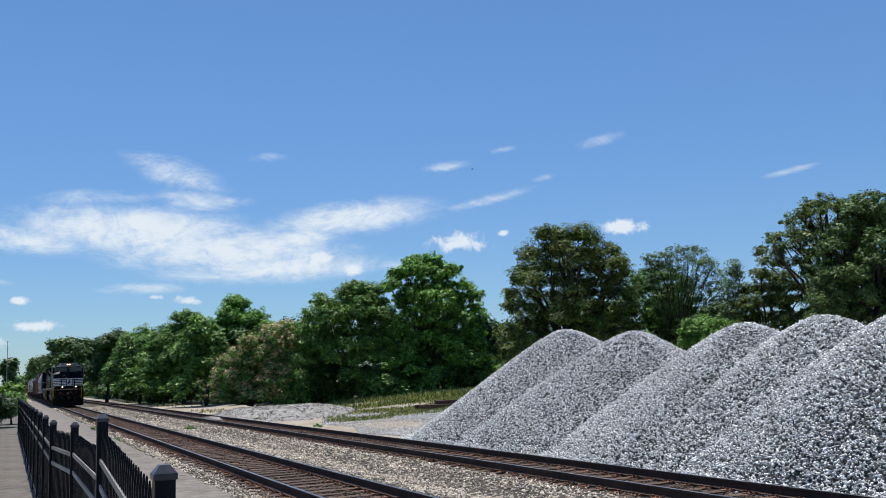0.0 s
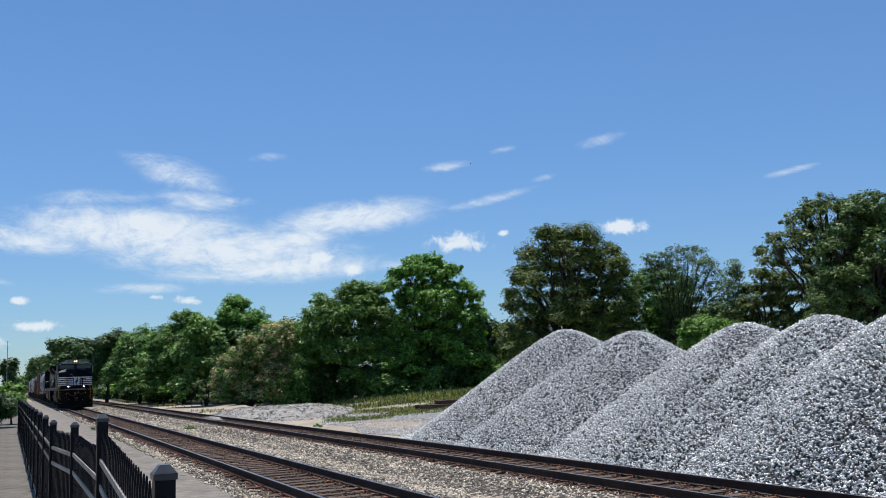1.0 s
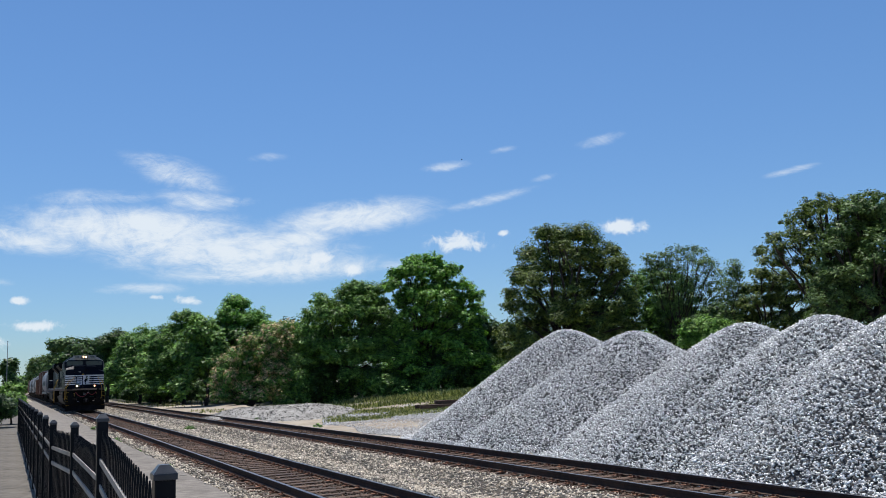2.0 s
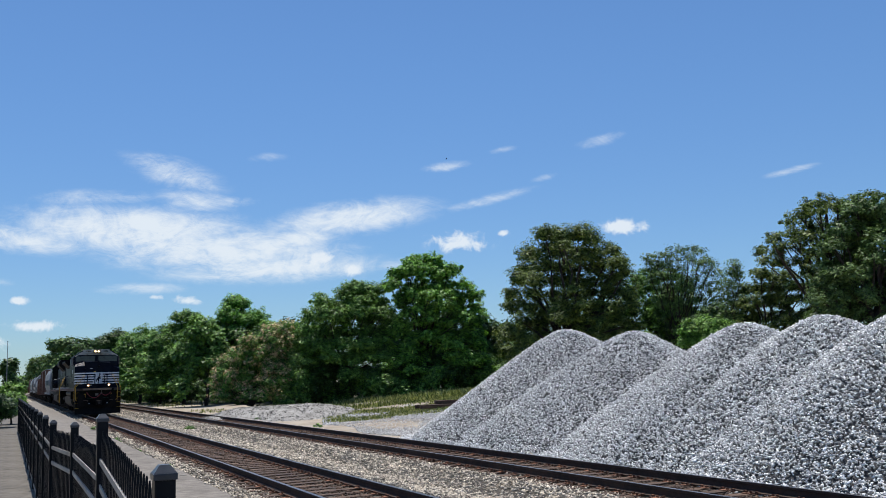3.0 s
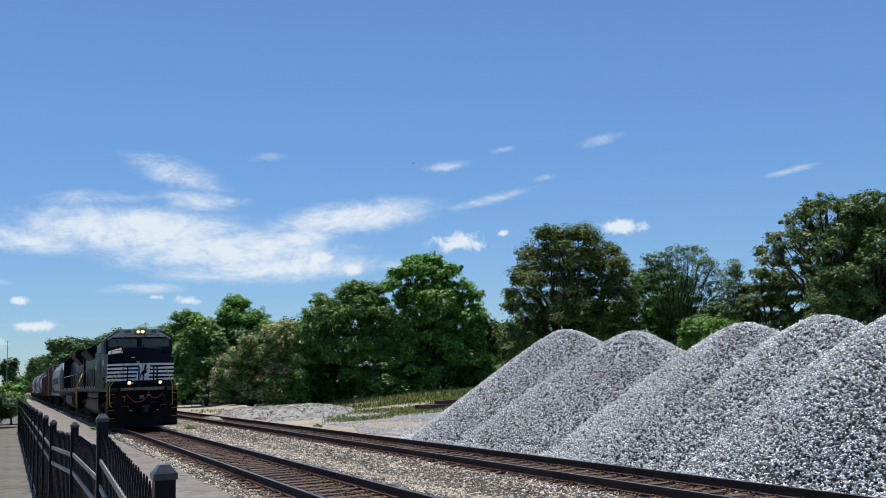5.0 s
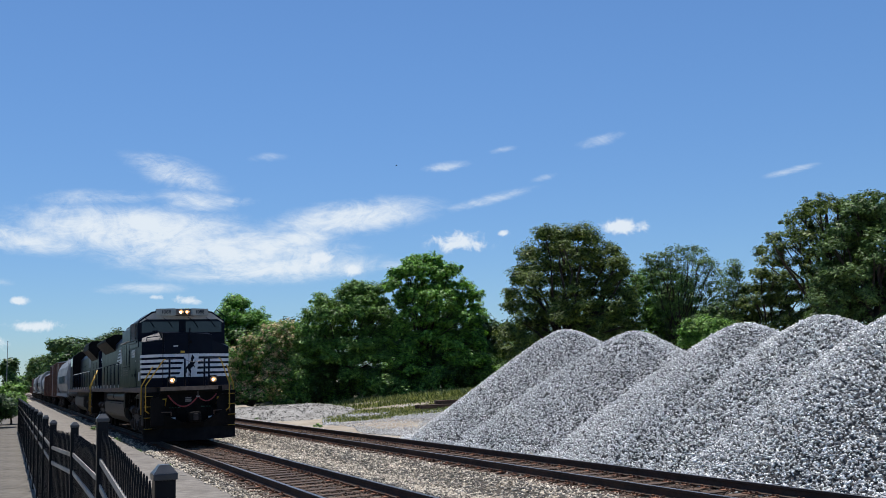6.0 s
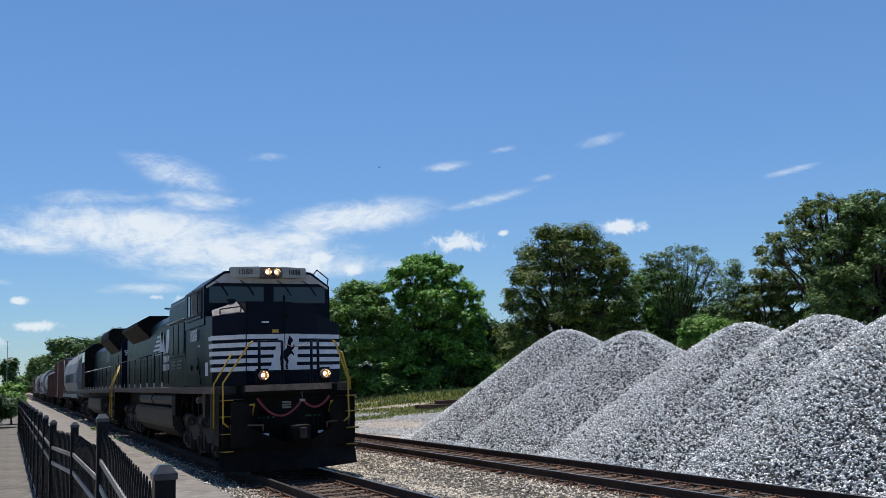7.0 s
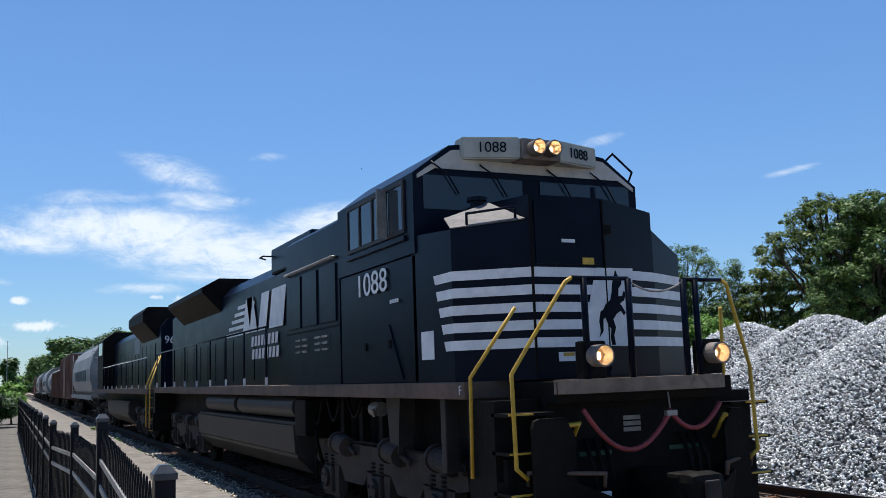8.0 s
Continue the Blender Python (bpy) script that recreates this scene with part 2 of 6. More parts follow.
def faces_object(name, points, per, mat, parent=None):
    """A mesh of many separate small faces; points is an array (n, per, 3)."""
    n = len(points)
    me = bpy.data.meshes.new(name)
    me.vertices.add(n * per)
    me.vertices.foreach_set("co", points.astype(np.float32).ravel())
    me.loops.add(n * per)
    me.loops.foreach_set("vertex_index", np.arange(n * per, dtype=np.int32))
    me.polygons.add(n)
    me.polygons.foreach_set("loop_start", np.arange(0, n * per, per, dtype=np.int32))
    me.materials.append(mat)
    me.update()
    me.validate()
    ob = new(name, me)
    ob.parent = parent
    return ob


def part(name, bm, mat, parent=None, label="", smooth=False):
    """One bmesh as one mesh object under a thing or a part."""
    me = bpy.data.meshes.new(name)
    bmesh.ops.recalc_face_normals(bm, faces=bm.faces[:])
    if smooth:
        for f in bm.faces:
            f.smooth = True
    bm.to_mesh(me)
    bm.free()
    for m in (mat if isinstance(mat, (list, tuple)) else [mat]):
        me.materials.append(m)
    ob = new(name, me)
    ob.parent = parent
    if label:
        tagged(ob, label)
    return ob


def add_box(bm, x0, x1, y0, y1, z0, z1, bevel=0.0, slot=0):
    made = bmesh.ops.create_cube(bm, size=1.0)["verts"]
    for v in made:
        v.co = Vector(((x0 + x1) / 2 + v.co.x * (x1 - x0), (y0 + y1) / 2 + v.co.y * (y1 - y0), (z0 + z1) / 2 + v.co.z * (z1 - z0)))
    faces = {f for v in made for f in v.link_faces}
    for f in faces:
        f.material_index = slot
    if bevel:
        edges = list({e for v in made for e in v.link_edges})
        out = bmesh.ops.bevel(bm, geom=edges, offset=bevel, segments=2, affect="EDGES", profile=0.6)
        for f in out["faces"]:
            f.material_index = slot
    return bm


def box(x0, x1, y0, y1, z0, z1, bevel=0.0):
    return add_box(bmesh.new(), x0, x1, y0, y1, z0, z1, bevel)


def add_rod(bm, a, b, r, sides=8, r2=None):
    a, b = Vector(a), Vector(b)
    way = b - a
    m = Matrix.Translation((a + b) / 2) @ way.to_track_quat("Z", "Y").to_matrix().to_4x4()
    bmesh.ops.create_cone(bm, cap_ends=True, segments=sides, radius1=r, radius2=r if r2 is None else r2, depth=way.length, matrix=m)
    return bm


def rods(points, r, sides=8):
    """One bent tube through the points."""
    bm = bmesh.new()
    pts = [Vector(p) for p in points]
    rings = []
    side = None
    for i, p in enumerate(pts):
        a = (pts[i] - pts[i - 1]).normalized() if i else (pts[1] - pts[0]).normalized()
        b = (pts[i + 1] - pts[i]).normalized() if i < len(pts) - 1 else a
        t = (a + b).normalized() if (a + b).length > 0.1 else a
        if side is None:
            side = t.orthogonal().normalized()
        side = (side - t * side.dot(t)).normalized()
        up = t.cross(side)
        wide = 1 / max(0.6, t.dot(a))
        rings.append([bm.verts.new(p + (side * math.cos(k) + up * math.sin(k)) * r * wide) for k in (2 * math.pi * n / sides for n in range(sides))])
    for a, b in zip(rings, rings[1:]):
        for k in range(sides):
            bm.faces.new((a[k], a[(k + 1) % sides], b[(k + 1) % sides], b[k]))
    bm.faces.new(rings[0][::-1])
    bm.faces.new(rings[-1])
    return bm


def add_prism(bm, outline, axis, a, b, slot=0):
    """A closed outline pushed from a to b along an axis; outline in the other two axes, in order."""
    def at(p, s):
        return {"x": (s, p[0], p[1]), "y": (p[0], s, p[1]), "z": (p[0], p[1], s)}[axis]
    lo = [bm.verts.new(at(p, a)) for p in outline]
    hi = [bm.verts.new(at(p, b)) for p in outline]
    n = len(outline)
    made = [bm.faces.new(lo), bm.faces.new(list(reversed(hi)))]
    for i in range(n):
        made.append(bm.faces.new((lo[i], hi[i], hi[(i + 1) % n], lo[(i + 1) % n])))
    for f in made:
        f.material_index = slot
    return bm


def prism(outline, axis, a, b):
    return add_prism(bmesh.new(), outline, axis, a, b)


def empty(name, label, category, m=None, group="", kind=""):
    ob = new(name)
    ob.empty_display_size = 0.3
    if m is not None:
        ob.matrix_world = m
    return tagged(ob, label, category, group, kind)


def smooth01(v):
    v = np.clip(v, 0, 1)
    return v * v * (3 - 2 * v)


# ---------------------------------------------------------------- ground
def ground_z(x, y):
    x, y = np.asarray(x, float), np.asarray(y, float)
    rise = 1.05 * smooth01((x - 14.5) / 14) * smooth01((125 - y) / 60)
    swell = 0.05 * np.sin(x * 0.31 + 1.0) * np.sin(y * 0.23) * smooth01((x - 13) / 5)
    low = -0.30 + 0.06 * smooth01((x - 11.8) / 1.5)
    return low + rise + swell - 0.1 * smooth01((3.6 - x) / 0.4)


def make_ground():
    xs = np.concatenate([np.linspace(-900, -40, 12), np.linspace(-30, 2, 12), np.linspace(3, 34, 63), np.linspace(36, 80, 23), np.linspace(95, 1200, 14)])
    ys = np.concatenate([np.linspace(-600, -20, 10), np.linspace(-15, 0, 6), np.linspace(2, 90, 89), np.linspace(95, 200, 22), np.linspace(230, 2600, 14)])
    gx, gy = np.meshgrid(xs, ys, indexing="ij")
    gz = ground_z(gx, gy)
    verts = np.stack([gx, gy, gz], -1).reshape(-1, 3)
    n = len(ys)
    faces = [(i * n + j, (i + 1) * n + j, (i + 1) * n + j + 1, i * n + j + 1) for i in range(len(xs) - 1) for j in range(n - 1)]
    ob = mesh_object("ground", verts, faces, M_SAND, smooth=True)
    tagged(ob, "pale sandy earth yard beside the railway", "ground", kind="structure")


make_ground()


def make_platform():
    """Concrete walk on both sides of the fence, in slabs with open joints."""
    top = 0.05
    base = part("platform", box(-2.6, 3.42, -30, 160, -0.6, top - 0.02), M_CONCRETE)
    tagged(base, "worn concrete walk along the railway", "pavement", kind="structure")
    for x0, x1, mat in ((0.62, 3.45, M_CONCRETE), (-2.4, 0.60, M_PATH)):
        first = part("slab", box(x0 + 0.006, x1 - 0.006, 0.008, 2.392, top - 0.06, top, 0.008), mat, base)
        first.location = (0, -13.4, 0)
        for i in range(1, 54):
            ob = new("slab", first.data)
            ob.parent = base
            ob.location = (0, -13.4 + 2.4 * i, random.uniform(-0.004, 0.004))


make_platform()


# ---------------------------------------------------------------- stones
def stones(name, centres, sizes, mat, parent=None, seed=1, lie=1.6):
    """Broken stones: squashed, knocked lumps of five corners, flat below."""
    rng = np.random.default_rng(seed)
    n = len(centres)
    base = np.array([(1, 0, -0.25), (-1, 0, -0.25), (0, 1, -0.25), (0, -1, -0.25), (0, 0, 0.95)], float)
    pts = base[None] * rng.uniform(0.6, 1.15, (n, 5, 1)) + rng.normal(0, 0.22, (n, 5, 3))
    pts *= np.array((1.22, 1.0, 0.74))
    q = rng.normal(size=(n, 4)) * np.array((0, 0.5, 0.5, 1.0)) * rng.random((n, 1)) + np.stack([np.cos(h := rng.uniform(0, math.pi, n)) * lie * 0.5, np.zeros(n), np.zeros(n), np.sin(h) * lie * 0.5], -1)
    q /= np.linalg.norm(q, axis=1)[:, None]
    w, x, y, z = q.T
    rot = np.stack([1 - 2 * (y * y + z * z), 2 * (x * y - z * w), 2 * (x * z + y * w), 2 * (x * y + z * w), 1 - 2 * (x * x + z * z),
                    2 * (y * z - x * w), 2 * (x * z - y * w), 2 * (y * z + x * w), 1 - 2 * (x * x + y * y)], -1).reshape(n, 3, 3)
    pts = pts * rng.uniform(0.8, 1.15, (n, 1, 3))
    pts = np.einsum("nij,nkj->nki", rot, pts) * sizes[:, None, None] * 0.5 + centres[:, None, :]
    tri = np.array([(0, 2, 4), (2, 1, 4), (1, 3, 4), (3, 0, 4), (2, 0, 1), (3, 1, 0)], np.int32)
    me = bpy.data.meshes.new(name)
    me.vertices.add(n * 5)
    me.vertices.foreach_set("co", pts.astype(np.float32).ravel())
    loops = (tri[None] + (np.arange(n, dtype=np.int32) * 5)[:, None, None]).ravel()
    me.loops.add(len(loops))
    me.loops.foreach_set("vertex_index", loops)
    me.polygons.add(n * 6)
    me.polygons.foreach_set("loop_start", np.arange(0, n * 18, 3, dtype=np.int32))
    me.materials.append(mat)
    me.update()
    ob = new(name, me)
    ob.parent = parent
    return ob


# ---------------------------------------------------------------- railway tracks
RAIL_PROFILE = ((-0.035, 0.0), (0.035, 0.0), (0.036, -0.035), (0.010, -0.048), (0.008, -0.135), (0.070, -0.155), (0.070, -0.168),
                (-0.070, -0.168), (-0.070, -0.155), (-0.008, -0.135), (-0.010, -0.048), (-0.036, -0.035))


def make_track(name, centre, lean, label, first, last):
    track = empty(name, label, "railway track", kind="structure")
    turn = pose(centre, 0, 0, 0, 0, math.degrees(-math.atan(lean)))
    track.matrix_world = turn
    for side in (-0.7525, 0.7525):
        bm = prism([(side + x, z) for x, z in RAIL_PROFILE], "y", -40, 900)
        bm.normal_update()
        for f in bm.faces:
            c = f.calc_center_median()
            f.material_index = 1 if c.z > -0.002 and abs(f.normal.z) > 0.9 else 0
        part("rail", bm, [M_RAIL, M_RAILTOP], track, "dark rusty rail with a polished running top")
    made = []
    for shape in range(3):
        rng = random.Random(shape + 5)
        bm = box(-1.29, 1.29, -0.115, 0.115, -0.36, -0.172, 0.012)
        for v in bm.verts:
            v.co += Vector((rng.uniform(-0.02, 0.02), rng.uniform(-0.008, 0.008), rng.uniform(-0.006, 0.004)))
        me = bpy.data.meshes.new("sleeper")
        bm.to_mesh(me)
        bm.free()
        me.materials.append(M_SLEEPER)
        made.append(me)
    bm = bmesh.new()
    for side in (-0.7525, 0.7525):
        add_box(bm, side - 0.17, side + 0.17, -0.09, 0.09, -0.172, -0.160)
        for sx in (-0.095, 0.095):
            for sy in (-0.05, 0.05):
                add_box(bm, side + sx - 0.018, side + sx + 0.018, sy - 0.012, sy + 0.012, -0.160, -0.128)
        for sy in (-0.135, 0.135):
            add_box(bm, side - 0.065, side + 0.065, sy - 0.02, sy + 0.02, -0.185, -0.135)
    plates = bpy.data.meshes.new("tie_plate")
    bm.to_mesh(plates)
    bm.free()
    plates.materials.append(M_RUST)
    rng = random.Random(centre)
    y, i = first, 0
    while y < last:
        ob = new("sleeper", made[i % 3])
        ob.parent = track
        ob.matrix_basis = pose(rng.uniform(-0.04, 0.04), y + rng.uniform(-0.02, 0.02), rng.uniform(-0.012, 0.004), 0, 0, rng.uniform(-0.8, 0.8))
        if y < first + 80:
            iron = new("tie_plate", plates)
            iron.parent = ob
        y += 0.533
        i += 1
    rest = bmesh.new()
    while y < 420:
        add_box(rest, -1.29, 1.29, y - 0.115, y + 0.115, -0.36, -0.172)
        y += 0.533
    tagged(part("far_sleepers", rest, M_SLEEPER, track), kind="stuff")
    return track


near_track = make_track("main_track", TRACK, 0.0, "railway track of dark rusty rails on worn wooden sleepers", -7.66, 150.0)
far_track = make_track("siding_track", SIDING, SIDING_LEAN, "parallel siding of dark rails on sleepers in brown ballast", -7.66, 150.0)


def bed_z(x, y):
    """Top of the ballast: level with the sleepers between the rails, falling off between the tracks."""
    a = np.abs(x - TRACK)
    b = np.abs(x - siding_x(y))
    d = np.minimum(a, b)
    z = -0.178 - 0.12 * smooth01((d - 1.35) / 1.2)
    z = z - 0.022 * smooth01((1.32 - d) / 0.12)
    return z + 0.012 * np.sin(x * 5.1 + y * 1.7) * np.sin(y * 2.3 - x)


def make_ballast():
    xs = np.arange(3.46, 12.75, 0.18)
    ys = np.concatenate([np.linspace(-40, 1.75, 60), np.arange(2, 70, 0.25), np.linspace(70, 420, 120)])
    gx, gy = np.meshgrid(xs, ys, indexing="ij")
    gz = bed_z(gx, gy)
    gz[-1] -= 0.15
    gz[0] -= 0.1
    n = len(ys)
    faces = [(i * n + j, (i + 1) * n + j, (i + 1) * n + j + 1, i * n + j + 1) for i in range(len(xs) - 1) for j in range(n - 1)]
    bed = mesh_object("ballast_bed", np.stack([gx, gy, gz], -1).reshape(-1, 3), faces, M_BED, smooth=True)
    tagged(bed, "brown ballast bed under both tracks, darkened for shade between stones", "ballast", kind="structure")
    rng = np.random.default_rng(11)
    pts, size, inside = [], [], []
    for y0, y1, dens, s in ((-8.0, 8.0, 40, 0.085), (8.0, 20.0, 215, 0.070), (20, 34, 150, 0.080), (34, 60, 60, 0.10), (60, 110, 16, 0.13)):
        n = int((12.6 - 3.4) * (y1 - y0) * dens)
        x = rng.uniform(3.4, 12.6, n)
        y = rng.uniform(y0, y1, n)
        mid = np.minimum(np.abs(x - TRACK), np.abs(x - siding_x(y)))
        keep = (np.abs(mid - 0.7525) > 0.085) & ((mid > 1.2) | (rng.random(n) < 0.68))
        keep &= (x > 3.62 + 0.18 * np.sin(y * 1.3) * np.sin(y * 0.37) - rng.random(n) ** 4 * 0.5)
        keep &= ~((mid < 1.25) & (np.abs(((y - 3.0 + 0.2665) % 0.533) - 0.2665) < 0.10) & (rng.random(n) < 0.80))
        x, y = x[keep], y[keep]
        z = bed_z(x, y)
        z = np.where(x < 3.45, 0.05, z)
        pts.append(np.stack([x, y, z + s * 0.12], -1))
        size.append(rng.uniform(0.6, 1.35, len(x)) * s)
        mid = np.minimum(np.abs(x - TRACK), np.abs(x - siding_x(y)))
        inside.append(mid + rng.normal(0, 0.12, len(x)) < 1.05)
    pts, size, inside = np.concatenate(pts), np.concatenate(size), np.concatenate(inside)
    tagged(stones("ballast_stones", pts[~inside], size[~inside], M_BALLAST, bed, 12), kind="stuff")
    tagged(stones("oily_ballast_stones", pts[inside], size[inside], M_FOULED, bed, 13), kind="stuff")


make_ballast()


# ---------------------------------------------------------------- gravel heaps
HEAPS = ((17.4, 27.1, 3.36, 0.68), (17.3, 23.1, 3.06, 0.66), (17.2, 18.25, 3.0, 0.66), (17.2, 15.65, 3.03, 0.68), (17.2, 12.9, 3.15, 0.68))


def heap_z(h, x, y):
    """A heap at its angle of repose, with a rounded top and run-out foot."""
    cx, cy, top, slope = h
    r = np.hypot(x - cx, y - cy)
    ang = np.arctan2(y - cy, x - cx)
    r = r * (1 + 0.035 * np.sin(3 * ang + cx * cy) + 0.02 * np.sin(7 * ang + cy))
    z = top + 0.42 - slope * np.sqrt(r * r + 0.62 ** 2)
    foot = ground_z(x, y) - 0.02
    return np.where(z < foot + 0.35, foot + 0.35 * np.exp(np.clip((z - foot - 0.35) / 0.35, -20, 0)) - 0.02, z)


def make_heap(i):
    h = HEAPS[i]
    cx, cy = h[0], h[1]
    k = np.linspace(-1, 1, 70)
    gx, gy = np.meshgrid(cx + 6.4 * k, cy + 6.4 * k, indexing="ij")
    gz = heap_z(h, gx, gy)
    rng = np.random.default_rng(30 + i)
    gz += rng.normal(0, 0.012, gz.shape) - 0.07
    edge = np.hypot(gx - cx, gy - cy) > 6.2
    gz[edge] = ground_z(gx, gy)[edge] - 0.25
    n = 70
    faces = [(a * n + b, (a + 1) * n + b, (a + 1) * n + b + 1, a * n + b + 1) for a in range(n - 1) for b in range(n - 1)]
    # The bed's dark colour paints the shade between the loose stones.
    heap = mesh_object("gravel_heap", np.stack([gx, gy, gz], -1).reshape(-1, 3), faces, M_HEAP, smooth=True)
    tagged(heap, "tall heap of grey crushed stone on the yard", "gravel heap", "row of gravel heaps", kind="stuff")
    count = 42000
    x = rng.uniform(cx - 6.2, cx + 5.0, count * 2)
    y = rng.uniform(cy - 6.2, cy + 6.2, count * 2)
    z = heap_z(h, x, y)
    keep = (z > ground_z(x, y) + 0.01) & (x < cx + 1.6 + 0.3 * (y - cy))
    for j, other in enumerate(HEAPS):
        if j != i:
            keep &= heap_z(other, x, y) <= z + 0.02
    x, y, z = x[keep], y[keep], z[keep]
    s = rng.uniform(0.040, 0.077, len(x))
    ob = stones("loose_stones", np.stack([x, y, z + s * rng.uniform(-0.35, 0.5, len(x))], -1), s, M_STONE, heap, 60 + i)
    tagged(ob, kind="stuff")


for index in range(len(HEAPS)):
    make_heap(index)


# ---------------------------------------------------------------- fence
POSTS = ((0.52, 3.60, 1.66), (0.595, 7.10, 1.76), (0.60, 10.40, 1.60), (0.47, 12.40, 1.57))


def make_fence():
    fence = empty("picket_fence", "black metal picket fence with capped square posts", "fence")
    floor = 0.05
    posts = [Vector(p) for p in POSTS]
    y, x = posts[-1].y, posts[-1].x
    first = posts[0] + (posts[0] - posts[1]) * 0.9
    first.z = 1.66
    posts.insert(0, first)
    while y < 46:
        y += 2.44
        x -= 0.012
        posts.append(Vector((x, y, 1.57)))
    for i, p in enumerate(posts):
        w = 0.038
        post = part("post", box(p.x - w, p.x + w, p.y - w, p.y + w, floor, p.z - 0.05, 0.006), M_FENCE, fence)
        bm = box(p.x - w - 0.006, p.x + w + 0.006, p.y - w - 0.006, p.y + w + 0.006, p.z - 0.055, p.z - 0.03, 0.004)
        add_prism(bm, [(p.x - w - 0.004, p.y - w - 0.004), (p.x + w + 0.004, p.y - w - 0.004), (p.x + w + 0.004, p.y + w + 0.004), (p.x - w - 0.004, p.y + w + 0.004)], "z", p.z - 0.03, p.z)
        for v in bm.verts:
            if v.co.z > p.z - 0.001:
                v.co.x = p.x + (v.co.x - p.x) * 0.45
                v.co.y = p.y + (v.co.y - p.y) * 0.45
        part("cap", bm, M_CAP, post)
    for a, b in zip(posts, posts[1:]):
        drop = 0.11
        za, zb = min(a.z, b.z + 0.02) - drop, min(b.z, a.z + 0.12) - drop
        way = Vector((b.x - a.x, b.y - a.y, 0)).normalized()
        side = Vector((-way.y, way.x, 0))
        for off in (0.22, 0.40, 1.32):
            bm = bmesh.new()
            corners = []
            for p, z in ((a, za), (b, zb)):
                for sx, sz in ((-0.019, -0.02), (0.019, -0.02), (0.019, 0.02), (-0.019, 0.02)):
                    q = Vector((p.x, p.y, z - off)) + side * sx
                    q.z += sz
                    corners.append(bm.verts.new(q))
            for i in range(4):
                bm.faces.new((corners[i], corners[(i + 1) % 4], corners[4 + (i + 1) % 4], corners[4 + i]))
            bm.faces.new(corners[3::-1])
            bm.faces.new(corners[4:])
            part("rail", bm, M_LIT_RAIL, fence, "fence rail with light painted into its pale colour")
        length = (b.xy - a.xy).length
        n = max(2, int(length / 0.115))
        for k in range(1, n):
            f = k / n
            c = a.lerp(b, f)
            top = za + (zb - za) * f
            shape = picket_mesh(round(top - floor, 2))
            ob = new("picket", shape)
            ob.parent = fence
            ob.matrix_basis = Matrix.Translation((c.x, c.y, floor + 0.05)) @ way.to_track_quat("Y", "Z").to_matrix().to_4x4()


PICKETS = {}


def picket_mesh(h):
    if h not in PICKETS:
        bm = box(-0.010, 0.010, -0.010, 0.010, 0, h - 0.14)
        add_prism(bm, [(-0.010, -0.010), (0.010, -0.010), (0.010, 0.010), (-0.010, 0.010)], "z", h - 0.14, h - 0.05)
        for v in bm.verts:
            if v.co.z > h - 0.06:
                v.co.x *= 0.35
                v.co.y *= 0.35
        me = bpy.data.meshes.new("picket")
        bm.to_mesh(me)
        bm.free()
        me.materials.append(M_FENCE)
        PICKETS[h] = me
    return PICKETS[h]


make_fence()


# ---------------------------------------------------------------- trees
def leaf_cloud(blobs, count, size, rng, clump=0.45, per=26, flat=1.1):
    """Leaves in clumps over the shells of several ellipsoids. Each blob: x, y, z, rx, ry, rz."""
    blobs = np.array(blobs, float)
    area = (blobs[:, 3] * blobs[:, 4] * blobs[:, 5]) ** (2 / 3)
    n_clump = max(4, count // per)
    which = rng.choice(len(blobs), n_clump, p=area / area.sum())
    d = rng.normal(size=(n_clump, 3))
    d /= np.linalg.norm(d, axis=1)[:, None]
    d[:, 2] = np.where(d[:, 2] < -0.55, -d[:, 2] * 0.5, d[:, 2])
    r = np.where(rng.random(n_clump) < 0.8, rng.uniform(0.72, 1.14, n_clump), rng.uniform(0.35, 0.85, n_clump))
    centre = blobs[which, :3] + d * blobs[which, 3:] * r[:, None]
    spread = clump * rng.uniform(0.5, 1.4, n_clump)
    idx = np.repeat(np.arange(n_clump), per)
    off = rng.normal(size=(len(idx), 3))
    off /= np.linalg.norm(off, axis=1)[:, None]
    off *= rng.uniform(0.25, 1.0, (len(idx), 1)) ** 0.6
    off[:, 2] *= 0.72
    p = centre[idx] + off * spread[idx][:, None]
    normal = off + d[idx] * 0.5 + np.array((0, 0, flat)) + rng.normal(0, 0.45, p.shape)
    normal /= np.linalg.norm(normal, axis=1)[:, None]
    u = np.cross(normal, rng.normal(size=p.shape))
    u /= np.linalg.norm(u, axis=1)[:, None]
    v = np.cross(normal, u)
    s = size * rng.uniform(0.6, 1.3, (len(p), 1))
    return np.stack([p - u * s * 0.75, p + u * s * 0.45 - v * s * 0.42, p + u * s * 0.45 + v * s * 0.42], 1)


def limb(bm, a, b, r1, r2, rng, bends=3, sides=7):
    pts = [Vector(a)]
    way = Vector(b) - Vector(a)
    for k in range(1, bends + 1):
        q = Vector(a) + way * (k / bends)
        if k < bends:
            q += Vector((rng.uniform(-1, 1), rng.uniform(-1, 1), rng.uniform(-0.4, 0.4))) * way.length * 0.06
        pts.append(q)
    for k in range(bends):
        f0, f1 = k / bends, (k + 1) / bends
        add_rod(bm, pts[k], pts[k + 1], r1 + (r2 - r1) * f0, sides, r1 + (r2 - r1) * f1)
    return pts


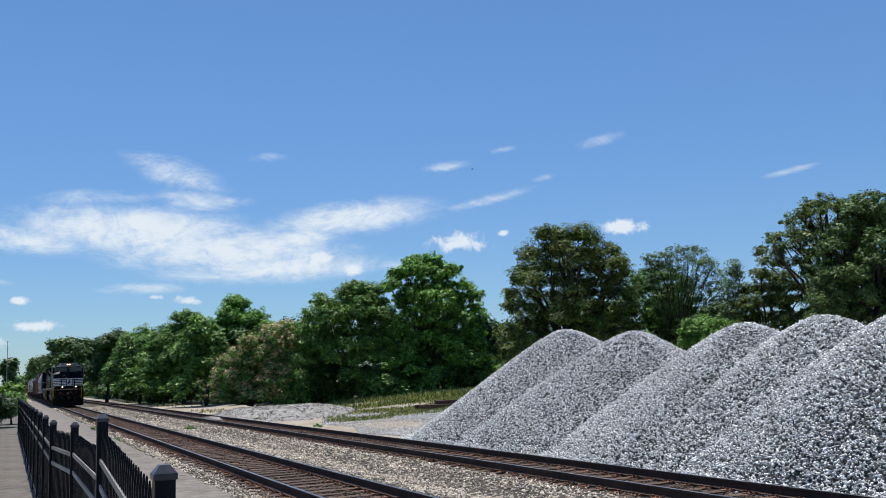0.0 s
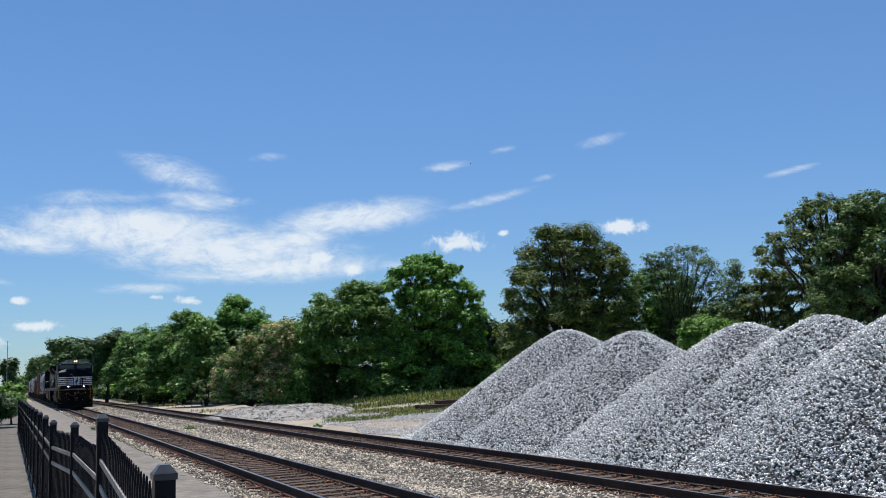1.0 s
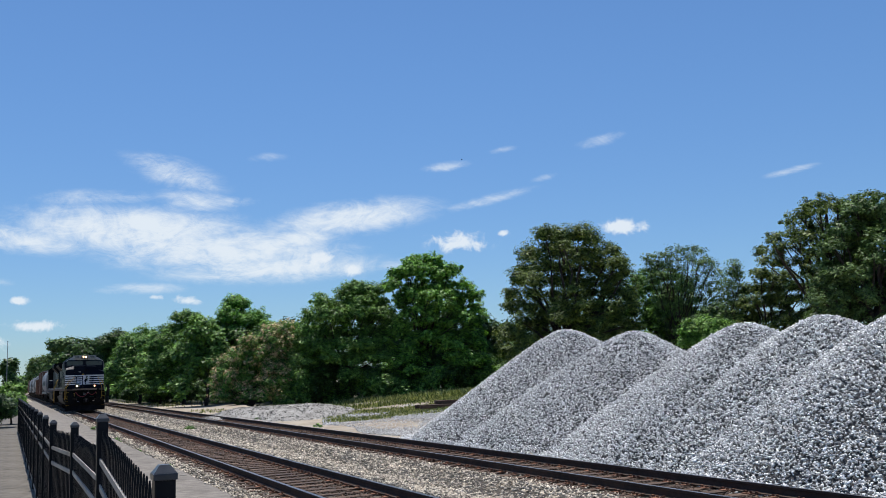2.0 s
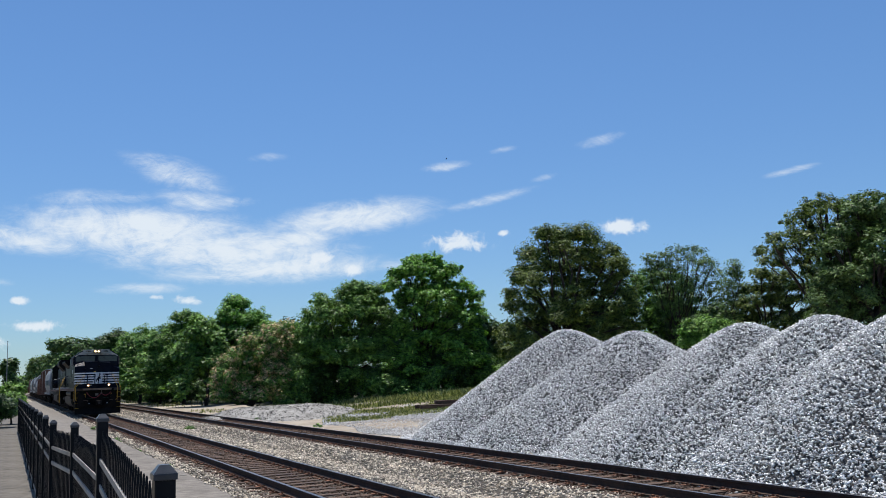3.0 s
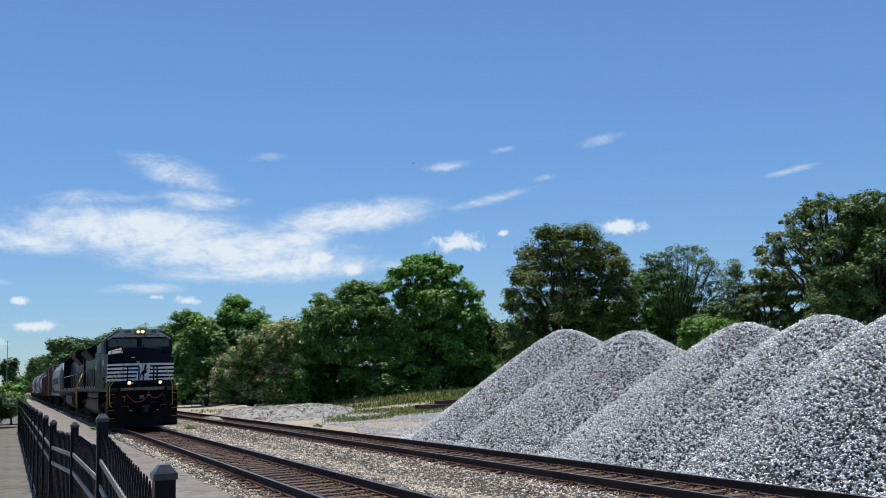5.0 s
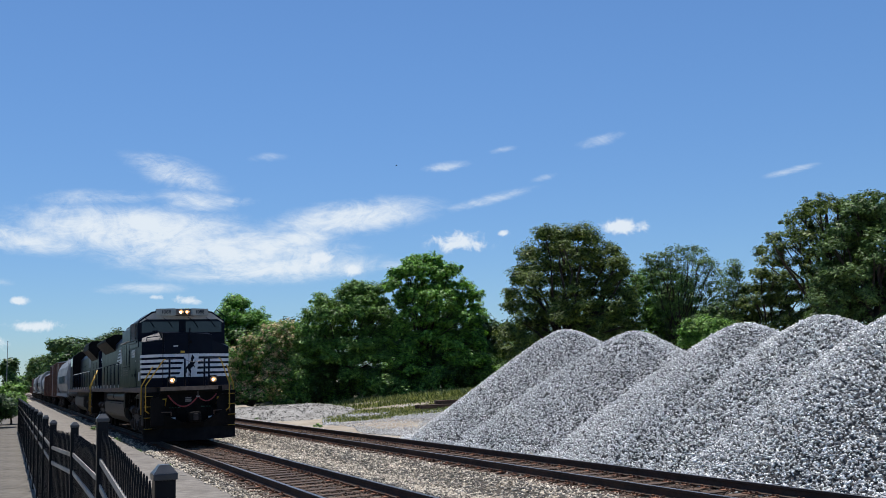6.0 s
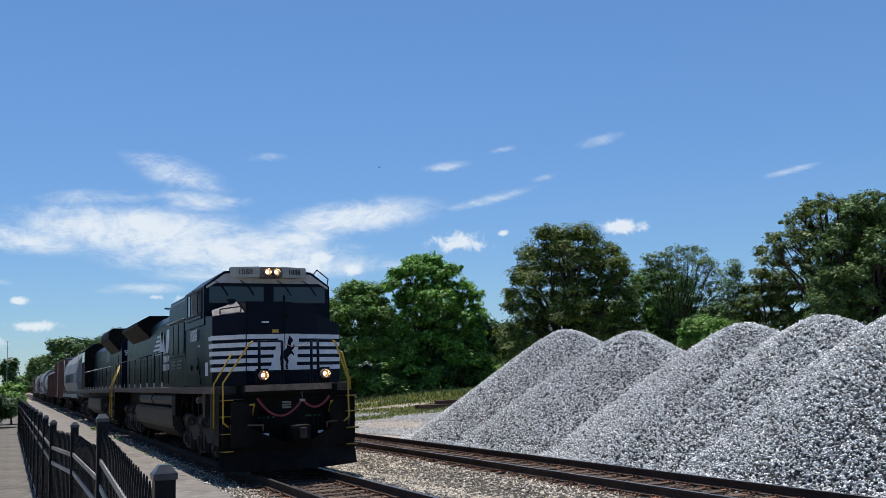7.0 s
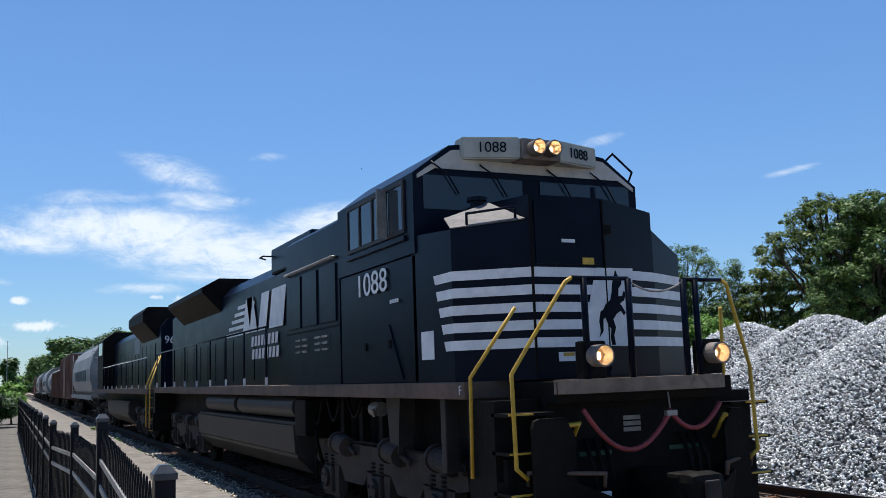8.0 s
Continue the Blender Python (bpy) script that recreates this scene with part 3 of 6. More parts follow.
def make_tree(label, x, y, blobs, leaves, count, size, trunk=0.25, fork=0.3, clump=0.5, per=26, seed=0, extra=None, name="tree", category="tree", twigs=0, trunk_mat=None, dense=True):
    """blobs are given from the foot of the trunk: x, y, z of the centre, then radii."""
    rng = np.random.default_rng(seed + 100)
    pr = random.Random(seed)
    z = float(ground_z(x, y)) - 0.08
    tree = empty(name, label, category, pose(x, y, z))
    top = max(b[2] + b[5] for b in blobs)
    bark = trunk_mat or M_BARK
    head = Vector((pr.uniform(-0.3, 0.3), pr.uniform(-0.3, 0.3), top * fork))
    bm = bmesh.new()
    limb(bm, (0, 0, 0), head, trunk, trunk * 0.72, pr, 3, 9)
    part("trunk", bm, bark, tree, smooth=True)
    small = bmesh.new()
    for n, b in enumerate(blobs):
        c = Vector(b[:3])
        if n % 3 == 0:
            bm = bmesh.new()
            limb(bm, head * pr.uniform(0.6, 1.0), c, trunk * 0.34, trunk * 0.10, pr, 4, 6)
            part("limb", bm, bark, tree, smooth=True)
        for k in range(2 + twigs):
            d = Vector((pr.uniform(-1, 1), pr.uniform(-1, 1), pr.uniform(-0.3, 1))).normalized()
            tip = c + Vector((d.x * b[3], d.y * b[4], d.z * b[5])) * 0.92
            limb(small, head.lerp(c, pr.uniform(0.75, 1)), tip, trunk * 0.10, trunk * 0.025, pr, 2, 5)
    tagged(part("twig_work", small, bark, tree, smooth=True), kind="stuff")
    inner = [(b[0], b[1], b[2] - 0.1 * b[5], b[3] * 0.58, b[4] * 0.58, b[5] * 0.55) for b in blobs]
    cloud = [leaf_cloud(blobs, int(count * 1.3), size, rng, clump, per)]
    if dense:
        cloud.append(leaf_cloud(inner, int(count * 0.34), size * 1.6, rng, clump * 1.2, 16))
    faces_object("crown", np.concatenate(cloud), 3, leaves, tree)
    if extra:
        mat, share, esize, ename = extra
        up = [(b[0], b[1], b[2] + 0.12 * b[5], b[3] * 1.03, b[4] * 1.03, b[5] * 1.0) for b in blobs]
        faces_object(ename, leaf_cloud(up, int(count * share), esize, rng, clump * 0.8, 12), 3, mat, tree)
    return tree


def rounded(rng, w, h, low, n, lump=0.42):
    """Blobs that fill a crown of half width w, top h and underside low, uneven in outline."""
    out = [(0, 0, low + (h - low) * 0.5, w * 0.72, w * 0.72, (h - low) * 0.46)]
    for k in range(n):
        a = 2 * math.pi * (k + rng.uniform(-0.3, 0.3)) / n
        level = rng.uniform(0.12, 0.92)
        reach = w * (0.95 - 0.55 * max(0, level - 0.45) / 0.55) * rng.uniform(0.55, 0.85)
        r = w * rng.uniform(lump * 0.7, lump * 1.15)
        zc = low + (h - low) * level
        zc = min(zc, h - r * 0.75)
        out.append((math.cos(a) * reach, math.sin(a) * reach, zc, r, r, r * rng.uniform(0.7, 0.95)))
    return out


def along(azimuth, dist):
    a = radians(azimuth)
    return dist * math.sin(a), dist * math.cos(a)


def crown_of(shape, rng, deep=0.7, layers=2):
    """Boughs of a crown from (across, height, radius), spread in depth along the line of sight."""
    azimuth, dist, boughs = shape
    a = radians(azimuth)
    reach = deep * max(abs(b[0]) for b in boughs)
    out = []
    for s, z, r in boughs:
        for _ in range(layers):
            d = rng.uniform(-reach, reach) * (1 - 0.3 * abs(s) / (reach + 0.1))
            k = rng.uniform(0.85, 1.0)
            out.append((math.cos(a) * s + math.sin(a) * d, -math.sin(a) * s + math.cos(a) * d, z, r * k, r * k, r * 0.92 * k))
    return out


def crown_filled(shape, rng, r=1.1, deep=0.75, layers=2):
    """Boughs that fill a crown given by its outline from the top down: height, near edge, far edge across the line of sight."""
    azimuth, dist, rows = shape
    a = radians(azimuth)
    out = []
    z = rows[0][0] - r * 0.70
    low = rows[-1][0]
    while z > low - 0.2:
        zz = min(z + r * 0.35, rows[0][0])
        lo, hi = rows[-1][1:]
        for top, bot in zip(rows, rows[1:]):
            if bot[0] <= zz <= top[0]:
                f = (top[0] - zz) / (top[0] - bot[0])
                lo, hi = top[1] + (bot[1] - top[1]) * f, top[2] + (bot[2] - top[2]) * f
                break
        lo, hi = lo - 0.22, hi + 0.22
        rr = min(r, max(0.3, (hi - lo) * 0.5))
        n = max(1, round((hi - lo) / (1.35 * rr)))
        half, mid = (hi - lo) / 2, (hi + lo) / 2
        for k in range(n):
            s = mid if n == 1 else lo + rr + (hi - lo - 2 * rr) * k / (n - 1)
            edge = abs(s - mid) / (half + 0.01)
            for _ in range(layers if edge < 0.8 else 1):
                d = rng.uniform(-1, 1) * deep * half * math.sqrt(max(0.05, 1 - edge * edge))
                q = rr * rng.uniform(0.72, 1.02)
                t = s + rng.uniform(-0.18, 0.18) * rr
                out.append((math.cos(a) * t + math.sin(a) * d, -math.sin(a) * t + math.cos(a) * d, z + rng.uniform(-0.35, 0.2) * rr, q, q, q * 0.85))
        z -= r * 1.05
    return out


# ---------------------------------------------------------------- the woods
# Crowns by outline: azimuth and distance from the platform, then height and the two edges, from the top down.
OAK = (32.7, 64, ((11.2, -0.8, 2.3), (10.6, -2.4, 3.5), (9.7, -2.9, 4.3), (8.3, -3.6, 4.7), (6.8, -4.1, 5.0), (4.8, -4.7, 5.1), (3.2, -4.9, 5.2), (1.3, -4.7, 4.5)))
BROAD = (23.9, 66, ((10.1, -0.7, 0.9), (9.4, -2.2, 2.0), (8.2, -2.9, 3.5), (7.2, -2.2, 4.2), (5.9, -1.9, 4.4), (4.7, -2.3, 4.4), (3.1, -2.7, 4.5), (1.2, -2.3, 4.9)))
LEAFY = (18.8, 67, ((8.8, 0.5, 2.7), (7.8, -1.8, 3.4), (6.7, -2.8, 4.0), (5.5, -3.4, 3.5), (3.8, -3.6, 3.5), (1.6, -3.7, 3.5)))
SPREAD = (48.5, 60, ((11.3, -0.3, 5.1), (10.9, -2.4, 5.1), (10.1, -3.1, 5.1), (9.2, -3.9, 5.1), (8.5, -4.9, 5.1), (7.8, -4.4, 5.1), (7.1, -2.0, 5.1), (6.0, -1.4, 5.1)))
MASS = (50.3, 57, ((10.4, -0.6, 3.6), (9.6, -1.8, 3.6), (8.2, -2.5, 3.6), (6.6, -3.0, 3.6), (5.0, -3.3, 3.6), (3.8, -3.7, 3.6), (1.0, -3.8, 3.6)))
BEHIND_A = (45.0, 62, ((7.3, -0.7, 1.0), (6.4, -1.8, 2.4), (4.9, -2.6, 3.2), (1.6, -2.9, 3.4)))
BEHIND_B = (38.6, 72, ((8.8, -2.2, 0.9), (7.2, -2.8, 2.6), (5.4, -2.9, 3.1), (1.6, -2.9, 3.5)))
SLENDER = (39.6, 68, ((10.1, -0.1, 1.2), (9.5, -2.1, 2.1), (8.4, -2.3, 2.9), (7.2, -1.9, 3.7), (5.6, -1.3, 4.1), (3.0, -1.3, 4.1)))
FEATHER = (42.5, 62, ((8.0, 0.4, 0.7), (7.2, -0.2, 1.0), (6.1, -0.4, 1.3), (3.4, -0.6, 1.5)))
ROW_A = (12.4, 95, ((10.7, -0.8, 1.0), (9.4, -2.1, 2.7), (7.9, -2.5, 4.0), (3.0, -3.0, 4.6)))
ROW_B = (9.3, 104, ((10.5, -0.8, 1.1), (9.5, -2.1, 2.7), (7.6, -3.4, 3.3), (5.4, -4.4, 3.5), (1.6, -4.7, 3.5)))
SILK = (13.4, 66, ((6.3, 1.3, 2.7), (5.6, -0.6, 2.7), (4.7, -1.5, 2.7), (3.6, -2.7, 2.4), (2.5, -3.0, 2.2), (1.2, -2.7, 1.8)))
# Crowns by boughs: azimuth and distance, then across, height, radius.
ROW_C = (6.8, 118, ((0.5, 7.9, 1.89), (-1.2, 6.9, 1.73), (1.8, 7.2, 1.73), (-0.2, 4.5, 2.68), (-2.1, 3.9, 2.05), (2.5, 3.7, 2.36)))
ROW_D = (5.0, 140, ((1.1, 9.0, 1.68), (-0.4, 8.1, 1.68), (0.4, 5.0, 2.8), (-1.4, 4.3, 2.24)))
FRESH = (41.0, 33, ((0.1, 3.1, 0.4), (-0.4, 3.0, 0.4), (0.6, 3.0, 0.4), (-0.0, 2.7, 0.53), (-0.6, 2.6, 0.31), (0.6, 2.5, 0.4)))

def make_woods():
    rng = random.Random(4)
    # label, azimuth, distance, crown half width, height, underside, lumps, leaves, count, leaf size, trunk
    rows = (
        ("green tree in the row along the track", 10.6, 92, 3.4, 8.4, 0.2, 11, M_LEAF_MID, 8000, 0.34, 0.2),
        ("green tree in the row along the track", 8.0, 112, 3.4, 8.2, 0.2, 10, M_LEAF_MID, 7000, 0.42, 0.2),
        ("dark leafy tree behind the gravel heaps", 42.0, 66, 2.4, 5.6, 0.3, 10, M_LEAF_DARK, 6000, 0.28, 0.2),
        ("dark leafy tree behind the gravel heaps", 39.0, 70, 2.8, 6.2, 0.3, 10, M_LEAF_MID, 7000, 0.28, 0.2),
        # gap-filling trees; the shade inside the wood is put into their leaf colour
        ("tree in the wood with leaves darkened for shade", 28.6, 78, 3.0, 5.6, 0.2, 10, M_LEAF_DARK, 6000, 0.32, 0.2),
        ("tree in the wood with leaves darkened for shade", 26.0, 76, 3.6, 6.8, 0.2, 10, M_LEAF_DARK, 7000, 0.32, 0.2),
        ("tree in the wood with leaves darkened for shade", 21.8, 78, 3.6, 7.6, 0.2, 10, M_LEAF_DARK, 7000, 0.32, 0.2),
        ("tree in the wood with leaves darkened for shade", 16.0, 84, 3.8, 7.2, 0.2, 10, M_LEAF_DARK, 7000, 0.34, 0.2),
        ("tree in the wood with leaves darkened for shade", 13.6, 92, 3.4, 7.0, 0.2, 10, M_LEAF_DARK, 6000, 0.36, 0.2),
        ("tree in the wood with leaves darkened for shade", 35.0, 72, 3.4, 6.6, 0.2, 10, M_LEAF_DARK, 6000, 0.32, 0.2),
        ("dark green tree far down the line", 5.5, 185, 4.4, 11.0, 0.3, 11, M_LEAF_DARK, 7000, 0.55, 0.25),
        ("green tree far down the line", 3.7, 330, 8.0, 19.0, 0.5, 13, M_LEAF_DARK, 8000, 0.95, 0.3),
        ("green tree far down the line", 2.6, 420, 9.0, 22.5, 0.5, 13, M_LEAF_BLUE, 8000, 1.2, 0.3),
        ("green tree far down the line", 1.5, 560, 8.5, 20.0, 0.5, 12, M_LEAF_BLUE, 7000, 1.4, 0.3),
        ("green tree far down the line", 2.1, 640, 14.0, 17.0, 0.5, 12, M_LEAF_MID, 8000, 1.7, 0.3),
        ("dark tree far down the line", -0.15, 300, 2.4, 12.0, 3.5, 8, M_LEAF_DARK, 2600, 0.8, 0.3),
        ("low green tree beyond the hedge", -0.05, 120, 1.3, 3.3, 0.3, 9, M_LEAF_LIME, 4000, 0.3, 0.15),
        ("green tree beyond the far end of the line", 0.5, 700, 12.0, 11.0, 0.5, 10, M_LEAF_MID, 5000, 1.7, 0.3),
        ("tall tree behind the gravel heaps", 54.5, 62, 4.5, 11.0, 0.8, 12, M_LEAF_MID, 9000, 0.28, 0.3),
    )
    for i, (label, az, dist, w, h, low, n, leaves, count, size, trunk) in enumerate(rows):
        x, y = along(az, dist)
        make_tree(label, x, y, rounded(rng, w, h, low, n), leaves, int(count * 1.0), size * 0.78, trunk, seed=20 + i, clump=size * 1.7)
    for shape, label, leaves, count, size, trunk, r in (
            (OAK, "big round oak with dense dark green crown", M_LEAF_OAK, 100000, 0.105, 0.38, 0.95),
            (BROAD, "broad-leaved tree with bright green foliage and open crown", M_LEAF_BRIGHT, 52000, 0.14, 0.22, 0.85),
            (LEAFY, "leafy green tree at the edge of the yard", M_LEAF_MID, 62000, 0.115, 0.2, 0.95),
            (ROW_A, "tall green tree in the wood behind", M_LEAF_BRIGHT, 34000, 0.16, 0.24, 1.2),
            (ROW_B, "green tree in the row along the track", M_LEAF_MID, 46000, 0.15, 0.24, 1.2),
            (SPREAD, "great spreading oak with layered dark green boughs", M_LEAF_OAK, 40000, 0.10, 0.42, 0.75),
            (MASS, "tall dense dark green tree beside the spreading oak", M_LEAF_BLUE, 60000, 0.105, 0.36, 0.95),
            (BEHIND_A, "leafy tree behind the gravel heaps", M_LEAF_OAK, 30000, 0.105, 0.22, 0.75),
            (BEHIND_B, "leafy tree behind the gravel heaps", M_LEAF_MID, 34000, 0.12, 0.22, 0.9)):
        x, y = along(shape[0], shape[1])
        make_tree(label, x, y, crown_filled(shape, rng, r), leaves, count, size, trunk, seed=int(shape[0] * 10), clump=r * 0.36, per=56)
    for shape, label, leaves, count, size, trunk in (
            (ROW_C, "green tree in the row along the track", M_LEAF_MID, 36000, 0.17, 0.22),
            (ROW_D, "dark green tree in the row along the track", M_LEAF_DARK, 22000, 0.20, 0.25)):
        x, y = along(shape[0], shape[1])
        make_tree(label, x, y, crown_of(shape, rng), leaves, count, size, trunk, seed=int(shape[0] * 10), clump=size * 3.1, per=40)
    for shape, label, count in ((SLENDER, "slender tree with thin foliage and visible boughs", 15000), (FEATHER, "thin tree with sparse feathery crown", 4200)):
        x, y = along(shape[0], shape[1])
        make_tree(label, x, y, crown_filled(shape, rng, 0.42, 0.5, 1), M_LEAF_BLUE, count, 0.12, 0.15, fork=0.30, clump=0.30, per=14, seed=int(shape[0] * 10), twigs=1, dense=False)
    x, y = along(SILK[0], SILK[1])
    make_tree("spreading silk tree with fading pink blossom", x, y, crown_filled(SILK, rng, 0.7), M_LEAF_MID, 30000, 0.095, 0.12, fork=0.12, seed=90,
              clump=0.28, extra=(M_LEAF_PINK, 0.50, 0.12, "blossom"))
    x, y = along(FRESH[0], FRESH[1])
    make_tree("fresh green bush behind the gravel heaps", x, y, crown_of(FRESH, rng), M_LEAF_LIME, 14000, 0.06, 0.08, fork=0.3, seed=170, clump=0.17, name="bush", category="bush")
    # shrubs along the foot of the wood; the dark leaf colour paints shade there
    for k in range(40):
        az = 6.4 + 23.4 * k / 39 + rng.uniform(-0.3, 0.3)
        dist = (66 if az > 16 else 66 + (16 - az) * 6.5) + rng.uniform(-2.0, 3.5)
        x, y = along(az, dist)
        w = rng.uniform(1.1, 2.0)
        make_tree("dark leafy shrub at the foot of the wood", x, y, rounded(rng, w, rng.uniform(1.5, 3.2), 0.0, 7), rng.choice((M_LEAF_DARK, M_LEAF_MID, M_LEAF_DARK)), 2600,
                  0.13 if az > 14 else 0.20, 0.06, fork=0.2, seed=120 + k, clump=0.42, name="shrub", category="shrub")
    for k, (x, y, w, h, leaves) in enumerate(((-0.75, 53.0, 1.2, 1.6, M_LEAF_HEDGE), (-2.6, 52.0, 1.4, 1.6, M_LEAF_HEDGE), (0.0, 57.0, 0.8, 1.8, M_LEAF_LIME), (-1.6, 57.5, 1.3, 1.8, M_LEAF_LIME))):
        t = make_tree("clipped green hedge bush beside the walk", x, y, rounded(rng, w, h, 0.1, 8), leaves, 16000, 0.085, 0.06, fork=0.2, seed=180 + k, clump=0.2, name="hedge_bush", category="bush")
        t.location.z = 0.05

    for k in range(24):
        y = 128 + 11.0 * k
        x = 15.2 + rng.uniform(0, 2.0)
        make_tree("dark leafy shrub beside the siding", x, y, rounded(rng, 2.6, rng.uniform(3.0, 5.5), 0.0, 7), rng.choice((M_LEAF_DARK, M_LEAF_MID)), 1100,
                  0.45, 0.07, fork=0.2, seed=400 + k, clump=0.7, name="shrub", category="shrub")
    # unseen trees beyond the walk, added to darken reflections in the train's near side
    for k in range(17):
        y = 26 + 13.5 * k
        x = -7.5 - 0.022 * y - rng.uniform(0, 2)
        make_tree("unseen dark tree added to darken reflections in the train side", x, y, rounded(rng, 4.2, rng.uniform(5.5, 8.5), 0.0, 9), M_LEAF_DARK, 1700, 0.6, 0.25, seed=300 + k, clump=0.8, per=20)


make_woods()


def make_grass():
    """Meadow grass and weeds before the wood, in single blades."""
    rng = np.random.default_rng(9)
    def blades(name, label, az0, az1, d0, d1, n, h0, h1, mat, patch=0.0):
        az = np.radians(rng.uniform(az0, az1, n) + rng.normal(0, 0.35, n))
        dist = np.sqrt(rng.uniform(d0 ** 2, d1 ** 2, n))
        x, y = dist * np.sin(az), dist * np.cos(az)
        if patch:
            lump = np.sin(x * 0.9 + 2 * np.sin(y * 0.35)) * np.sin(y * 0.6 + x * 0.4) + rng.normal(0, 0.35, n)
            x, y = x[lump > patch], y[lump > patch]
            n = len(x)
        x, y = x[x > 12.9], y[x > 12.9]
        n = len(x)
        z = ground_z(x, y) - 0.03
        h = rng.uniform(h0, h1, n) * rng.uniform(0.5, 1.0, n)
        a = rng.uniform(0, math.pi, n)
        w = rng.uniform(0.02, 0.05, n)
        lean = rng.normal(0, 0.25, (n, 2)) * h[:, None]
        base = np.stack([x, y, z], -1)
        side = np.stack([np.cos(a) * w, np.sin(a) * w, np.zeros(n)], -1)
        tip = base + np.stack([lean[:, 0], lean[:, 1], h], -1)
        mid = base + np.stack([lean[:, 0] * 0.3, lean[:, 1] * 0.3, h * 0.55], -1)
        ob = faces_object(name, np.stack([base - side * 0.6, mid - side, tip, mid + side], 1), 4, mat)
        tagged(ob, label, "grass", kind="stuff")
    blades("grass", "tall green weeds along the edge of the wood", 17.6, 28.5, 57, 65, 14000, 0.10, 0.45, M_GRASS, -0.2)
    blades("grass", "thin meadow grass on the yard", 18.0, 27.5, 47, 61, 26000, 0.06, 0.20, M_GRASS, -0.3)
    blades("grass", "dry grass beside the siding", 4.5, 12.0, 90, 150, 7000, 0.1, 0.4, M_GRASS, 0.2)
    blades("grass", "tufts of grass on the earth bank", 9.0, 17.5, 60, 78, 5000, 0.08, 0.28, M_GRASS, 0.2)


make_grass()


def make_wood_floor():
    """Dark leaf litter under the trees."""
    az = np.radians(np.linspace(6.4, 62, 70))
    out = np.linspace(0, 1, 9)
    near = np.where(np.degrees(az) > 16, 64.5, 64.5 + (16 - np.degrees(az)) * 6.4)
    a, k = np.meshgrid(az, out, indexing="ij")
    dist = near[:, None] + 120 * k ** 2
    x, y = dist * np.sin(a), dist * np.cos(a)
    z = ground_z(x, y) + 0.03
    faces = [(i * 9 + j, (i + 1) * 9 + j, (i + 1) * 9 + j + 1, i * 9 + j + 1) for i in range(69) for j in range(8)]
    ob = mesh_object("wood_floor", np.stack([x, y, z], -1).reshape(-1, 3), faces, M_LITTER, smooth=True)
    tagged(ob, "dark leaf litter under the trees", "ground", kind="structure")
    xs, ys = np.linspace(14.4, 70, 8), np.linspace(112, 900, 30)
    gx, gy = np.meshgrid(xs, ys, indexing="ij")
    gz = ground_z(gx, gy) + 0.06
    faces = [(i * 30 + j, (i + 1) * 30 + j, (i + 1) * 30 + j + 1, i * 30 + j + 1) for i in range(7) for j in range(29)]
    ob = mesh_object("verge", np.stack([gx, gy, gz], -1).reshape(-1, 3), faces, M_LITTER, smooth=True)
    tagged(ob, "rough dark verge beside the siding", "ground", kind="structure")


make_wood_floor()


def make_spoil():
    """Low bank of old gravel by the wood."""
    rng = np.random.default_rng(77)
    cx, cy = along(14.7, 59)
    k = np.linspace(-1, 1, 48)
    gx, gy = np.meshgrid(cx + 5.6 * k, cy + 9 * k, indexing="ij")
    r = np.hypot((gx - cx) / 5.0, (gy - cy) / 8.2)
    gz = ground_z(gx, gy) - 0.08 + 0.62 * smooth01((1.1 - r) * 1.5) + rng.normal(0, 0.03, gx.shape) * (r < 0.95)
    faces = [(a * 48 + b, (a + 1) * 48 + b, (a + 1) * 48 + b + 1, a * 48 + b + 1) for a in range(47) for b in range(47)]
    ob = mesh_object("gravel_bank", np.stack([gx, gy, gz], -1).reshape(-1, 3), faces, M_OLDGRAVEL, smooth=True)
    tagged(ob, "low bank of old grey gravel by the wood", "gravel bank", kind="structure")
    n = 7000
    x, y = rng.uniform(cx - 5.4, cx + 5.4, n), rng.uniform(cy - 9, cy + 9, n)
    r = np.hypot((x - cx) / 5.0, (y - cy) / 8.2)
    keep = r < 1.1
    x, y, r = x[keep], y[keep], r[keep]
    z = ground_z(x, y) - 0.06 + 0.62 * smooth01((1.1 - r) * 1.5)
    tagged(stones("loose_stones", np.stack([x, y, z], -1), rng.uniform(0.05, 0.11, len(x)), M_OLDGRAVEL, ob, 78), kind="stuff")
    # thin spill of grey chippings on the yard in front of it
    n = 30000
    az, dist = np.radians(rng.uniform(17.5, 25.5, n)), np.sqrt(rng.uniform(34 ** 2, 54 ** 2, n))
    x, y = dist * np.sin(az), dist * np.cos(az)
    lump = np.sin(x * 0.7) * np.sin(y * 0.33 + 1) + rng.normal(0, 0.5, n)
    keep = (lump > -0.1) & (x > 13.4 + 0.6 * np.sin(y * 0.5))
    x, y = x[keep], y[keep]
    spill = stones("gravel_spill", np.stack([x, y, ground_z(x, y) + 0.01], -1), rng.uniform(0.05, 0.10, len(x)), M_CHIP, None, 79)
    tagged(spill, "thin spill of pale chippings on the earth yard", "gravel", kind="stuff")


make_spoil()


